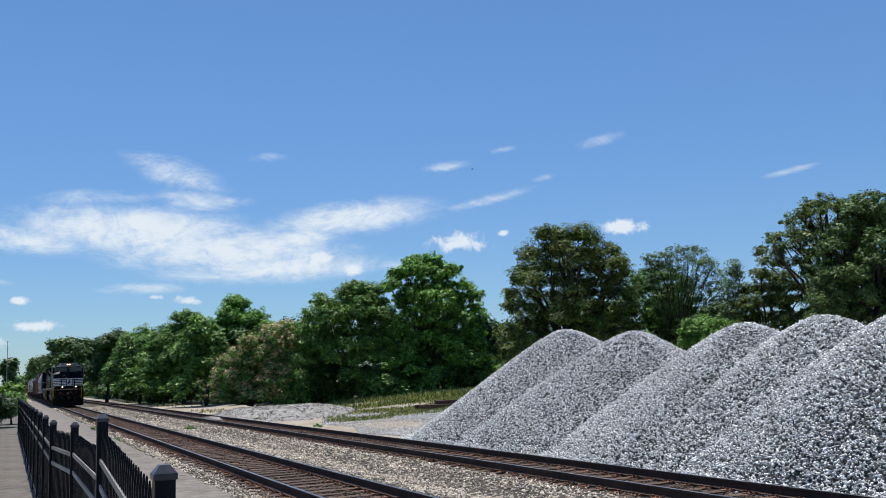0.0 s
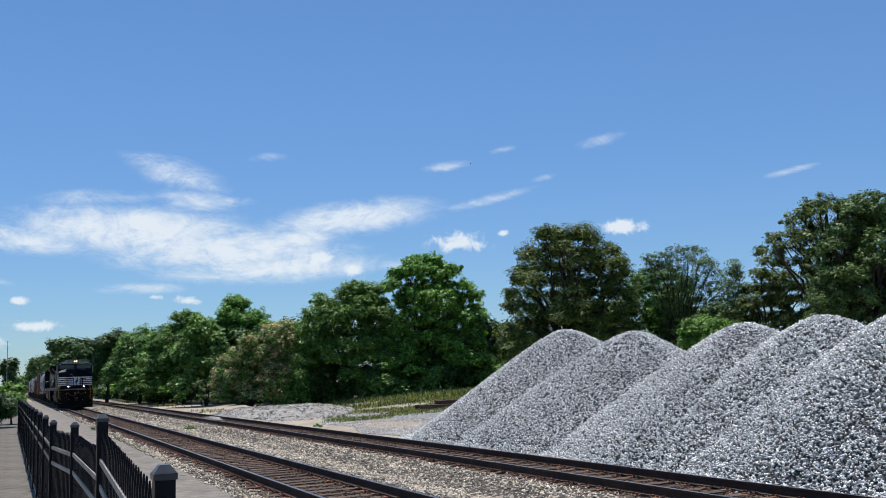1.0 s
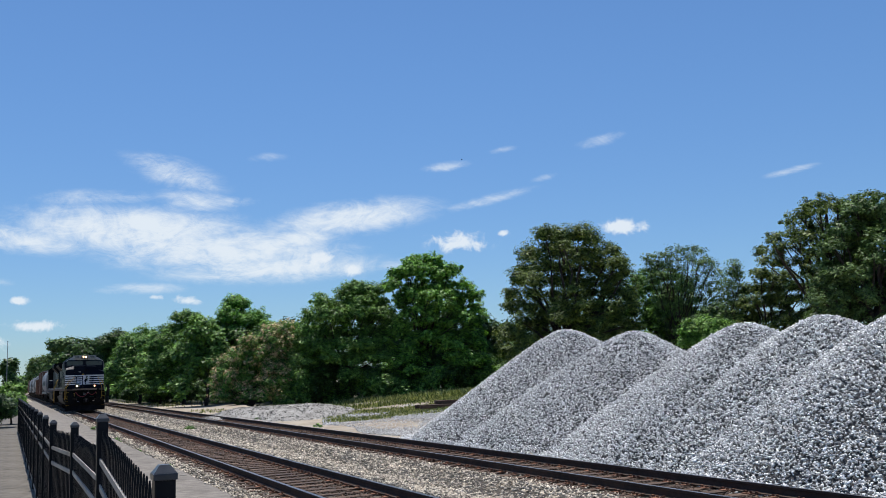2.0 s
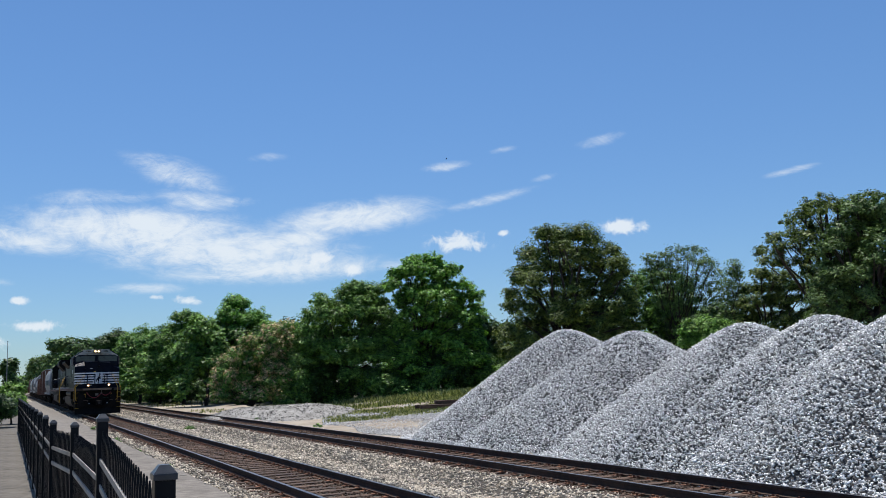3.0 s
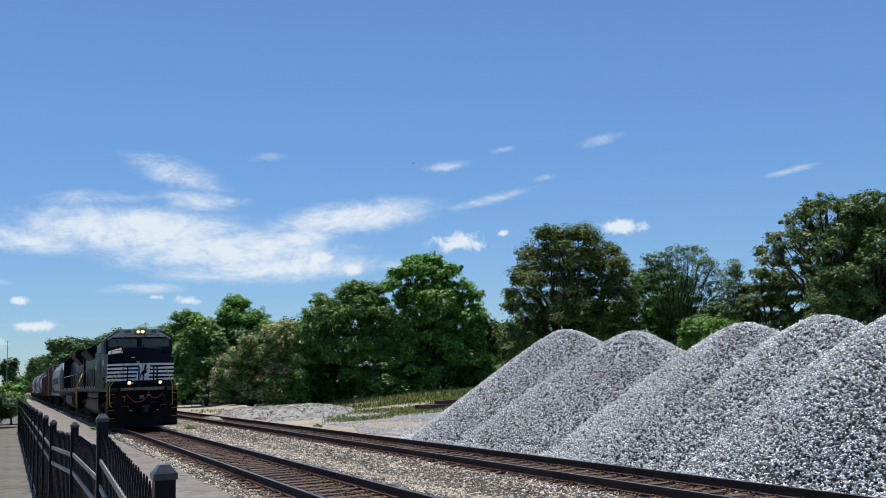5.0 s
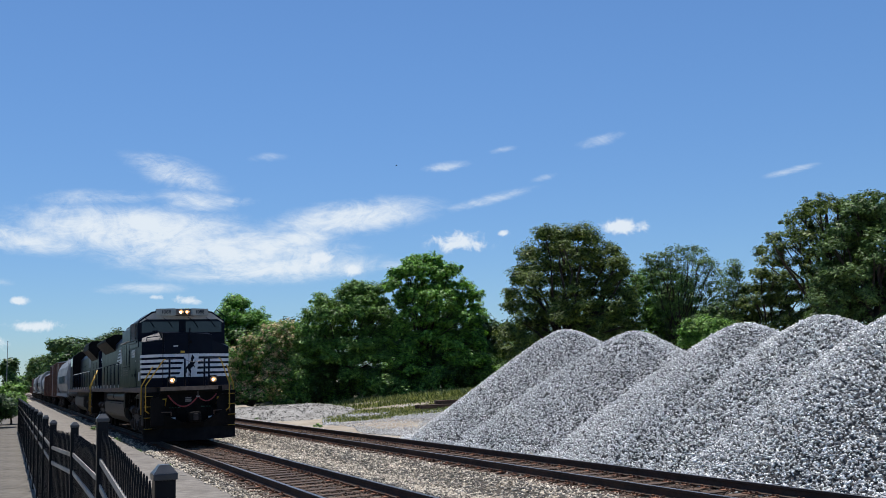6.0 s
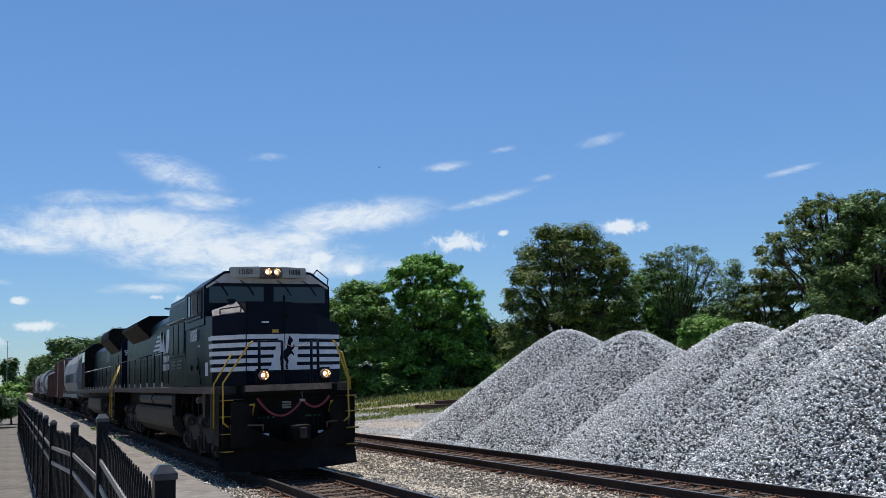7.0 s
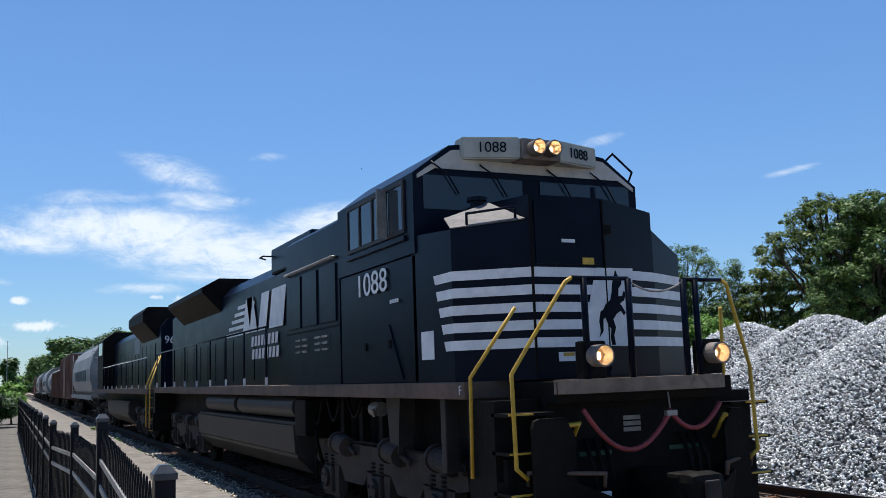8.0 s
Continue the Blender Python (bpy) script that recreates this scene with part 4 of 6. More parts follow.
def make_timber():
    """Stack of old sleepers by the heap."""
    x, y = along(25.0, 50)
    z = float(ground_z(x, y))
    for k, (dx, dy, dz, turn) in enumerate(((0, 0, 0, 4), (0.1, 0.35, 0, 2), (0.0, 0.7, 0, 5), (1.0, 0.2, 0.2, 7), (1.1, 0.55, 0.2, 3))):
        bm = box(-1.3, 1.3, -0.12, 0.12, 0, 0.19, 0.014)
        ob = part("old_sleeper", bm, M_SLEEPER)
        ob.matrix_world = pose(x + dx, y + dy, z + dz, 0, 0, turn - 20)
        tagged(ob, "weathered wooden sleeper in a low stack on the grass", "sleeper", "stack of old sleepers")


make_timber()


M_STEEL_POLE = material("grey_pole_steel", (0.22, 0.23, 0.24), (0.34, 0.35, 0.36), 0.6, 6.0, bump=0.1)


def make_pole():
    """A far utility pole with its cross arm."""
    x, y = along(-0.30, 150)
    pole = empty("utility_pole", "slim grey utility pole beyond the hedge", "utility pole", pose(x, y, float(ground_z(x, y))))
    part("shaft", add_rod(bmesh.new(), (0, 0, 0), (0, 0, 9.4), 0.07, 10, 0.04), M_STEEL_POLE, pole)
    part("cap", add_rod(bmesh.new(), (0, 0, 9.4), (0, 0, 9.5), 0.08, 10), M_STEEL_POLE, pole)


make_pole()


def make_weeds():
    """Small weeds in the ballast at the edge of the walk."""
    rng = np.random.default_rng(55)
    spots = [(3.5, 24.5), (3.55, 31.0), (3.6, 38.0), (3.45, 44.0), (12.4, 40.0), (12.6, 52.0), (8.0, 47.0)]
    for k, (x, y) in enumerate(spots):
        cloud = leaf_cloud([(0, 0, 0.08, 0.22, 0.3, 0.10)], 260, 0.06, rng, 0.10, 13)
        ob = faces_object("weed", cloud, 3, M_LEAF_MID)
        ob.location = (x, y, float(bed_z(np.array(x), np.array(y))) + 0.02 if x > 3.46 else 0.05)
        tagged(ob, "low green weed growing in the ballast", "weed", "weeds in the ballast", kind="stuff")


make_weeds()


# ---------------------------------------------------------------- the train
# Black paint; the navy in its base colour stands in for reflected sky.
M_BLACK = material("black_paint_with_sky_blue", (0.0024, 0.0044, 0.0110), (0.0054, 0.0096, 0.0215), 0.32, 1.6, bump=0.06, bump_scale=2.5, fleck=(0.013, 0.012, 0.011), fleck_amount=0.12, rough_vary=0.10, ior=1.17)
M_SOOT = material("sooty_underframe", (0.004, 0.0037, 0.0036), (0.014, 0.012, 0.0105), 0.6, 5.0, bump=0.4, fleck=(0.024, 0.017, 0.012), fleck_amount=0.15, ior=1.17)
M_DUST = material("dusty_brown_sill", (0.05, 0.034, 0.026), (0.15, 0.09, 0.062), 0.7, 4.0, bump=0.3, fleck=(0.02, 0.018, 0.016), fleck_amount=0.3)
M_CLIMBER = material("rust_streaked_tan_steel", (0.11, 0.075, 0.052), (0.27, 0.20, 0.145), 0.7, 4.0, bump=0.3, fleck=(0.06, 0.03, 0.02), fleck_amount=0.3)
M_BOGIE = material("brown_dusty_casting", (0.012, 0.0095, 0.0085), (0.058, 0.041, 0.032), 0.8, 4.0, bump=0.5)
M_MARKER = material("dull_green_reflector", (0.01, 0.05, 0.03), (0.02, 0.09, 0.05), 0.5, 8.0)
# Grey that paints the sun's glare on the black nose shoulder.
M_SHOULDER = material("shoulder_glare_grey", (0.11, 0.10, 0.095), (0.22, 0.20, 0.19), 0.7, 7.0, bump=0.3)
M_TANK = material("dusty_black_tank", (0.016, 0.015, 0.0155), (0.05, 0.042, 0.038), 0.55, 2.2, bump=0.12, spec=0.3)
M_WHITE = material("white_paint", (0.58, 0.59, 0.61), (0.80, 0.81, 0.82), 0.5, 5.0, bump=0.05, fleck=(0.34, 0.27, 0.21), fleck_amount=0.14)
M_BROW = material("grimy_tan_white_paint", (0.33, 0.31, 0.28), (0.54, 0.51, 0.46), 0.6, 3.0, bump=0.08, fleck=(0.13, 0.09, 0.06), fleck_amount=0.25)
M_BOARD = material("dull_number_board", (0.29, 0.29, 0.255), (0.42, 0.42, 0.375), 0.5, 6.0, bump=0.05, fleck=(0.16, 0.13, 0.10), fleck_amount=0.15)
M_YELLOW = material("yellow_handrail_paint", (0.42, 0.25, 0.025), (0.62, 0.39, 0.04), 0.5, 12.0, bump=0.1, fleck=(0.08, 0.05, 0.03), fleck_amount=0.34)
M_GLASS = glass_material("tinted_cab_glass")
M_LAMP = glow_material("lit_headlamp", (1.0, 0.50, 0.22), 0.75)
M_DITCH = glow_material("lit_ditch_lamp", (1.0, 0.45, 0.20), 0.42)
M_CORE = glow_material("lamp_filament_glow", (1.0, 0.66, 0.30), 60.0)
M_BEZEL = material("grey_lamp_housing", (0.10, 0.08, 0.07), (0.24, 0.20, 0.17), 0.6, 9.0, bump=0.2)
M_HOSE = material("red_air_hose", (0.22, 0.03, 0.035), (0.34, 0.06, 0.06), 0.6, 8.0, bump=0.15)
M_STEEL = material("worn_grey_steel", (0.16, 0.15, 0.14), (0.36, 0.34, 0.32), 0.5, 9.0, metal=0.6, bump=0.2)
M_LIGHTGREY = material("pale_grey_wagon_paint", (0.15, 0.163, 0.172), (0.255, 0.27, 0.28), 0.6, 1.5, bump=0.12, fleck=(0.24, 0.15, 0.10), fleck_amount=0.2)
M_OXIDE = material("oxide_brown_wagon_paint", (0.085, 0.04, 0.028), (0.17, 0.085, 0.06), 0.75, 1.5, bump=0.2, fleck=(0.05, 0.04, 0.035), fleck_amount=0.3)
M_TEAL = material("dark_teal_paint", (0.03, 0.065, 0.075), (0.06, 0.11, 0.12), 0.6, 5.0)
M_ROOF = material("galvanised_roof", (0.35, 0.36, 0.37), (0.55, 0.56, 0.57), 0.5, 3.0, metal=0.3, bump=0.1)


def band(path, z0, z1, out=0.006, ends=(0.0, 0.0)):
    """A thin painted band along a plan path (x, y); ends shift the lower end points along the path."""
    bm = bmesh.new()
    pts = [Vector(p) for p in path]
    outer = []
    for i, p in enumerate(pts):
        a = (pts[i] - pts[i - 1]).normalized() if i else (pts[1] - pts[0]).normalized()
        b = (pts[i + 1] - pts[i]).normalized() if i < len(pts) - 1 else a
        t = (a + b).normalized()
        outer.append(p + Vector((t.y, -t.x)) * out)
    low = list(outer)
    lo_in = list(pts)
    t0, t1 = (pts[1] - pts[0]).normalized(), (pts[-1] - pts[-2]).normalized()
    low[0], lo_in[0] = low[0] + t0 * ends[0], lo_in[0] + t0 * ends[0]
    low[-1], lo_in[-1] = low[-1] - t1 * ends[1], lo_in[-1] - t1 * ends[1]
    n = len(pts)
    a = [bm.verts.new((p.x, p.y, z0)) for p in low]
    b = [bm.verts.new((p.x, p.y, z1)) for p in outer]
    c = [bm.verts.new((p.x, p.y, z0)) for p in lo_in]
    d = [bm.verts.new((p.x, p.y, z1)) for p in pts]
    for i in range(n - 1):
        bm.faces.new((a[i], a[i + 1], b[i + 1], b[i]))
        bm.faces.new((b[i], b[i + 1], d[i + 1], d[i]))
        bm.faces.new((c[i], c[i + 1], a[i + 1], a[i]))
    bm.faces.new((a[0], b[0], d[0], c[0]))
    bm.faces.new((a[-1], c[-1], d[-1], b[-1]))
    return bm


def plate(corners, thick=0.006):
    """A thin plate through given corners, thickened along its normal."""
    bm = bmesh.new()
    pts = [Vector(c) for c in corners]
    nrm = (pts[1] - pts[0]).cross(pts[2] - pts[0]).normalized() * thick
    lo = [bm.verts.new(p) for p in pts]
    hi = [bm.verts.new(p + nrm) for p in pts]
    bm.faces.new(lo[::-1])
    bm.faces.new(hi)
    n = len(pts)
    for i in range(n):
        bm.faces.new((lo[i], lo[(i + 1) % n], hi[(i + 1) % n], hi[i]))
    return bm


def lettering(name, text, size, m, mat, parent, align="CENTER", depth=0.003):
    curve = bpy.data.curves.new(name, "FONT")
    curve.body, curve.size, curve.extrude = text, size, depth
    curve.align_x, curve.align_y = align, "CENTER"
    ob = new(name, curve)
    bpy.context.view_layer.update()
    me = bpy.data.meshes.new_from_object(ob.evaluated_get(bpy.context.evaluated_depsgraph_get()))
    bpy.data.objects.remove(ob)
    me.materials.clear()
    me.materials.append(mat)
    made = new(name, me)
    made.parent = parent
    made.matrix_basis = m
    return made


WHEELS = []


def wheelset(parent, y, r=0.51):
    """Two flanged wheels on an axle, turning about x."""
    bm = bmesh.new()
    for s in (-1, 1):
        add_rod(bm, (s * 0.70, 0, 0), (s * 0.83, 0, 0), r, 28)
        add_rod(bm, (s * 0.675, 0, 0), (s * 0.70, 0, 0), r + 0.025, 28)
        add_rod(bm, (s * 0.83, 0, 0), (s * 0.86, 0, 0), r * 0.45, 14)
        for k in range(4):
            c = (0.3 * math.cos(k * 1.5708), 0.3 * math.sin(k * 1.5708))
            add_box(bm, s * 0.845 - 0.01, s * 0.845 + 0.01, c[0] - 0.05, c[0] + 0.05, c[1] - 0.05, c[1] + 0.05)
    add_rod(bm, (-1.0, 0, 0), (1.0, 0, 0), 0.09, 10)
    ob = part("wheelset", bm, M_SOOT, parent)
    ob.location = (0, y, r)
    WHEELS.append((ob, y, r))
    return ob


def bogie(parent, axles, wide=1.08, r=0.51):
    """Side frames with pedestals, axle boxes, springs and brake cylinders, a cross bolster between."""
    mid = sum(axles) / len(axles)
    for s in (-1, 1):
        x0, x1 = sorted((s * (wide - 0.07), s * (wide + 0.07)))
        a, b = axles[0], axles[-1]
        out = [(a - 0.76, 0.74), (a - 0.70, 1.00), (a - 0.34, 1.08), (mid - 0.5, 1.04), (mid + 0.5, 1.04), (b + 0.34, 1.08), (b + 0.70, 1.00), (b + 0.76, 0.74), (b + 0.5, 0.70), (a - 0.5, 0.70)]
        bm = prism(out, "x", x0, x1)
        for y in axles:
            for d in (-0.31, 0.31):
                add_prism(bm, [(y + d - 0.11, 0.72), (y + d + 0.11, 0.72), (y + d + 0.07, 0.30), (y + d - 0.07, 0.30)], "x", x0, x1)
            add_box(bm, x0 + 0.02, x1 - 0.02, y - 0.38, y + 0.38, 0.24, 0.31)
        for p, q in zip(axles, axles[1:]):
            add_prism(bm, [(p + 0.40, 0.72), (q - 0.40, 0.72), (q - 0.62, 0.50), (p + 0.62, 0.50)], "x", x0 + 0.02, x1 - 0.02)
        frame_ob = part("side_frame", bm, M_BOGIE, parent, "dusty brown cast side frame")
        for y in axles:
            bm = box(s * wide - 0.12, s * wide + 0.12, y - 0.19, y + 0.19, r - 0.20, r + 0.17, 0.03)
            add_rod(bm, (s * (wide + 0.10), y, r), (s * (wide + 0.17), y, r), 0.14, 14)
            for k in range(3):
                ang = 2.1 * k + 0.5
                c = (y + 0.09 * math.cos(ang), r + 0.09 * math.sin(ang))
                add_rod(bm, (s * (wide + 0.165), *c), (s * (wide + 0.19), *c), 0.022, 6)
            part("axle_box", bm, M_BOGIE, frame_ob)
            for d in (-0.145, 0.145):
                bm = bmesh.new()
                for k in range(4):
                    add_rod(bm, (s * (wide + 0.02), y + d, 0.67 + 0.05 * k), (s * (wide + 0.02), y + d, 0.695 + 0.05 * k), 0.085, 10)
                part("spring", bm, M_SOOT, frame_ob)
        for y in (axles[0] - 0.30, *[(p + q) / 2 + 0.2 for p, q in zip(axles, axles[1:])]):
            bm = add_rod(bmesh.new(), (s * (wide + 0.13), y - 0.22, 1.00), (s * (wide + 0.13), y + 0.16, 1.04), 0.135, 16)
            add_rod(bm, (s * (wide + 0.13), y + 0.16, 1.04), (s * (wide + 0.13), y + 0.22, 1.045), 0.16, 16)
            add_rod(bm, (s * (wide + 0.13), y - 0.22, 1.00), (s * (wide + 0.13), y - 0.5, 0.93), 0.03, 8)
            part("brake_cylinder", bm, M_BOGIE, frame_ob)
        pipe = [Vector((s * (wide + 0.10), axles[0] - 0.6, 1.06)), Vector((s * (wide + 0.12), mid, 1.10)), Vector((s * (wide + 0.10), axles[-1] + 0.6, 1.06)), Vector((s * (wide + 0.05), axles[-1] + 0.72, 0.4))]
        part("sand_pipe", rods(pipe, 0.018, 6), M_SOOT, frame_ob)
    part("bolster", box(-wide, wide, mid - 0.35, mid + 0.35, 0.65, 1.05, 0.03), M_SOOT, parent)
    for y in axles:
        wheelset(parent, y, r)


def hand_rail(parent, pts, r=0.017, mat=None, name="handrail", label=""):
    return part(name, rods([Vector(p) for p in pts], r, 8), mat or M_BLACK, parent, label, smooth=True)


NOSE = [(-1.50, -0.70), (-0.86, -1.22), (0.0, -1.22), (0.86, -0.92), (1.50, -0.56)]


def nose_shape():
    """The low nose: flat and angled panels in front, a raised middle, lower shoulders."""
    bm = bmesh.new()
    plan = [(-1.50, 0.30), *NOSE, (1.50, 0.30)]
    tops = [3.50, 3.42, 3.46, 3.46, 3.46, 3.24, 3.40]
    lo = [bm.verts.new((x, y, 1.88)) for x, y in plan]
    hi = [bm.verts.new((x, y, z)) for (x, y), z in zip(plan, tops)]
    n = len(plan)
    for i in range(n - 1):
        bm.faces.new((lo[i], lo[i + 1], hi[i + 1], hi[i]))
    bm.faces.new(lo[::-1])
    bm.faces.new((lo[0], hi[0], hi[-1], lo[-1]))
    mid = bm.verts.new((0, -0.1, 3.50))
    for i in range(n - 1):
        bm.faces.new((hi[i], hi[i + 1], mid))
    bm.faces.new((hi[-1], hi[0], mid))
    # raised middle
    base = [(-0.86, 0.30), (-0.86, -1.215), (0.0, -1.215), (0.86, -0.915), (0.86, 0.30)]
    crest = [3.84, 3.72, 3.72, 3.66, 3.80]
    b0 = [bm.verts.new((x, y, 3.40)) for x, y in base]
    b1 = [bm.verts.new((x, y, z)) for (x, y), z in zip(base, crest)]
    for i in range(4):
        bm.faces.new((b0[i], b0[i + 1], b1[i + 1], b1[i]))
    bm.faces.new((b1[0], b1[1], b1[2], b1[3], b1[4]))
    return bm


def barrel(bm, x, z, y0, y1, r_out, r_in, sides=20):
    """A hollow lamp barrel along y, open in front, closed behind."""
    rings = []
    for y, r in ((y1, r_out), (y0, r_out), (y0, r_in), (y1 - 0.01, r_in * 0.8)):
        rings.append([bm.verts.new((x + r * math.cos(2 * math.pi * k / sides), y, z + r * math.sin(2 * math.pi * k / sides))) for k in range(sides)])
    for a, b in zip(rings, rings[1:]):
        for k in range(sides):
            bm.faces.new((a[k], a[(k + 1) % sides], b[(k + 1) % sides], b[k]))
    bm.faces.new(rings[0])
    bm.faces.new(rings[-1][::-1])
    return bm


def lamp(parent, x, y, z, r, glow, name="headlight"):
    """A barrel with a glowing bowl and a bulb set deep in it."""
    house = part(name, barrel(bmesh.new(), x, z, y - 0.15, y + 0.06, r * 1.16, r), M_BEZEL, parent)
    bm = bmesh.new()
    bmesh.ops.create_uvsphere(bm, u_segments=16, v_segments=8, radius=r * 0.97, matrix=Matrix.Translation((x, y - 0.005, z)) @ Matrix.Diagonal((1, 0.35, 1, 1)))
    part("lens", bm, glow, house, "glowing warm lamp glass", smooth=True)
    bm = bmesh.new()
    bmesh.ops.create_uvsphere(bm, u_segments=12, v_segments=6, radius=r * 0.42, matrix=Matrix.Translation((x, y - 0.03, z)) @ Matrix.Diagonal((1, 0.35, 1, 1)))
    part("bulb", bm, M_CORE, house, "bright warm bulb", smooth=True)
    return house


def make_lead_locomotive():
    loco = empty("locomotive", "black diesel freight locomotive with white nose stripes and lit lamps", "locomotive", pose(TRACK, 108.73, 0))
    # frame and walkway
    sill = part("side_sill", box(-1.53, 1.53, -0.95, 20.6, 1.71, 1.88, 0.015), M_DUST, loco, "dusty brown side sill")
    part("underframe", box(-0.9, 0.9, -1.5, 20.9, 1.05, 1.72), M_SOOT, loco)
    part("cab_base", box(-1.50, 1.50, 0.2, 2.78, 1.88, 3.3, 0.02), M_BLACK, loco)
    nose = part("nose", nose_shape(), M_BLACK, loco, "black nose with angled cheeks")
    for k in range(5):
        z0 = 2.19 + 0.175 * k
        shift = 0.055 * (4 - k)
        here = [(-1.50, -0.26 - shift), *NOSE, (1.50, -0.20 - shift)]
        part("white_stripe", band(here, z0, z0 + 0.098, ends=(0.035, 0.035)), M_WHITE, nose, "white nose stripe")
    # Plate laid on the shoulder; its pale colour is painted glare.
    part("shoulder_plate", plate([(-1.49, -0.68, 3.428), (-0.88, -1.16, 3.475), (-0.89, -0.42, 3.77), (-1.47, -0.50, 3.56)], 0.012), M_SHOULDER, nose, "shoulder plate with sun glare painted in pale grey")
    part("cheek_seam", box(-0.875, -0.855, -1.236, -1.215, 1.95, 3.70), M_SOOT, nose)
    part("centre_seam", box(-0.008, 0.008, -1.236, -1.218, 1.95, 3.70), M_SOOT, nose)
    for z in (2.45, 2.9, 3.35):
        part("door_hinge", box(0.02, 0.10, -1.226, -1.19, z, z + 0.09), M_SOOT, nose)
    # white emblem panel with a plain dark leaping shape
    part("emblem_panel", plate([(-0.34, -1.230, 2.19), (0.26, -1.230, 2.19), (0.34, -1.230, 2.99), (-0.12, -1.230, 2.99)], 0.004), M_WHITE, nose, "white emblem panel")
    dark = [(0.02, 2.20), (0.08, 2.20), (0.06, 2.30), (0.10, 2.38), (0.06, 2.46), (0.13, 2.52), (0.20, 2.55), (0.25, 2.50), (0.28, 2.53), (0.22, 2.60), (0.19, 2.62),
            (0.27, 2.66), (0.30, 2.74), (0.26, 2.75), (0.24, 2.70), (0.17, 2.70), (0.18, 2.78), (0.23, 2.82), (0.24, 2.86), (0.17, 2.92), (0.14, 2.97), (0.12, 2.92),
            (0.08, 2.84), (0.06, 2.74), (0.03, 2.66), (-0.05, 2.62), (-0.10, 2.56), (-0.15, 2.54), (-0.18, 2.44), (-0.16, 2.34), (-0.19, 2.28), (-0.12, 2.34), (-0.11, 2.46), (-0.07, 2.48), (-0.04, 2.42), (0.02, 2.36), (0.00, 2.28)]
    dark = [(0.05 + 0.72 * (x - 0.05), z) for x, z in dark]
    bm = bmesh.new()
    add_prism(bm, dark, "y", -1.2395, -1.2345)
    part("emblem", bm, M_BLACK, nose, "plain dark emblem shape")
    part("nose_door", plate([(-0.82, -1.222, 3.02), (-0.03, -1.222, 3.02), (-0.03, -1.222, 3.66), (-0.82, -1.222, 3.66)], 0.012), M_BLACK, nose)
    part("plate_label", plate([(-0.52, -1.238, 3.24), (-0.36, -1.238, 3.24), (-0.36, -1.238, 3.275), (-0.52, -1.238, 3.275)], 0.004), M_WHITE, nose)
    part("notice_label", plate([(-0.61, -1.226, 2.05), (-0.42, -1.226, 2.05), (-0.42, -1.226, 2.14), (-0.61, -1.226, 2.14)], 0.004), M_WHITE, nose, "small white and yellow notice")
    part("notice_band", plate([(-0.56, -1.232, 2.10), (-0.43, -1.232, 2.10), (-0.43, -1.232, 2.135), (-0.56, -1.232, 2.135)], 0.003), M_YELLOW, nose)
    part("warning_label", plate([(-0.28, -1.238, 3.02), (-0.14, -1.238, 3.02), (-0.14, -1.238, 3.09), (-0.28, -1.238, 3.09)], 0.004), M_YELLOW, nose)
    part("side_label", plate([(-1.506, 0.10, 2.12), (-1.506, -0.22, 2.12), (-1.506, -0.22, 2.42), (-1.506, 0.10, 2.42)], -0.006), M_WHITE, nose)
    hand_rail(nose, [(-1.34, -0.76, 3.44), (-1.34, -0.76, 3.58), (-0.94, -1.06, 3.62), (-0.94, -1.06, 3.48)], 0.014, name="grab_iron")
    bm = add_rod(bmesh.new(), (-1.0, -0.35, 3.5), (-1.0, -0.35, 3.80), 0.075, 12)
    add_rod(bm, (-1.0, -0.35, 3.80), (-1.0, -0.35, 3.84), 0.11, 12)
    part("vent_pipe", bm, M_BLACK, nose)
    bm = add_rod(bmesh.new(), (0.06, -1.0, 3.72), (0.06, -1.0, 3.88), 0.03, 8)
    part("aerial_stub", bm, M_BLACK, nose)

    # cab
    roof = [(-1.52, 3.3), (-1.52, 4.21), (-1.06, 4.55), (-0.5, 4.62), (0.5, 4.62), (1.06, 4.55), (1.52, 4.21), (1.52, 3.3)]
    bm = prism(roof, "y", 0.18, 2.80)
    bmesh.ops.bevel(bm, geom=[e for e in bm.edges if e.calc_face_angle(0) > 0.2], offset=0.025, segments=2, affect="EDGES")
    cab = part("cab", bm, M_BLACK, loco, "black cab with grey white brow")
    brow = [(-1.47, 4.14), (-1.47, 4.19), (-1.04, 4.49), (-0.5, 4.56), (0.5, 4.56), (1.04, 4.49), (1.47, 4.19), (1.47, 4.14), (1.25, 4.27), (-1.25, 4.27)]
    bm = bmesh.new()
    add_prism(bm, brow, "y", 0.16, 0.176)
    part("brow", bm, M_BROW, cab, "off-white brow above the windscreens")
    for s in (-1, 1):
        a, b = (-1.40, -0.12) if s < 0 else (0.12, 1.40)
        part("windscreen", plate([(a, 0.172, 3.80), (b, 0.172, 3.80), (b, 0.172, 4.19), (a, 0.172, 4.19)], 0.006), M_GLASS, cab, "dark tinted windscreen")
        for k in range(2):
            x = (a + b) / 2 - 0.35 + 0.62 * k
            hand_rail(cab, [(x - 0.2, 0.14, 4.34), (x, 0.12, 4.2), (x + 0.14, 0.13, 3.98)], 0.010, name="wiper")
        # side windows
        frame_x = s * 1.523
        win = bmesh.new()
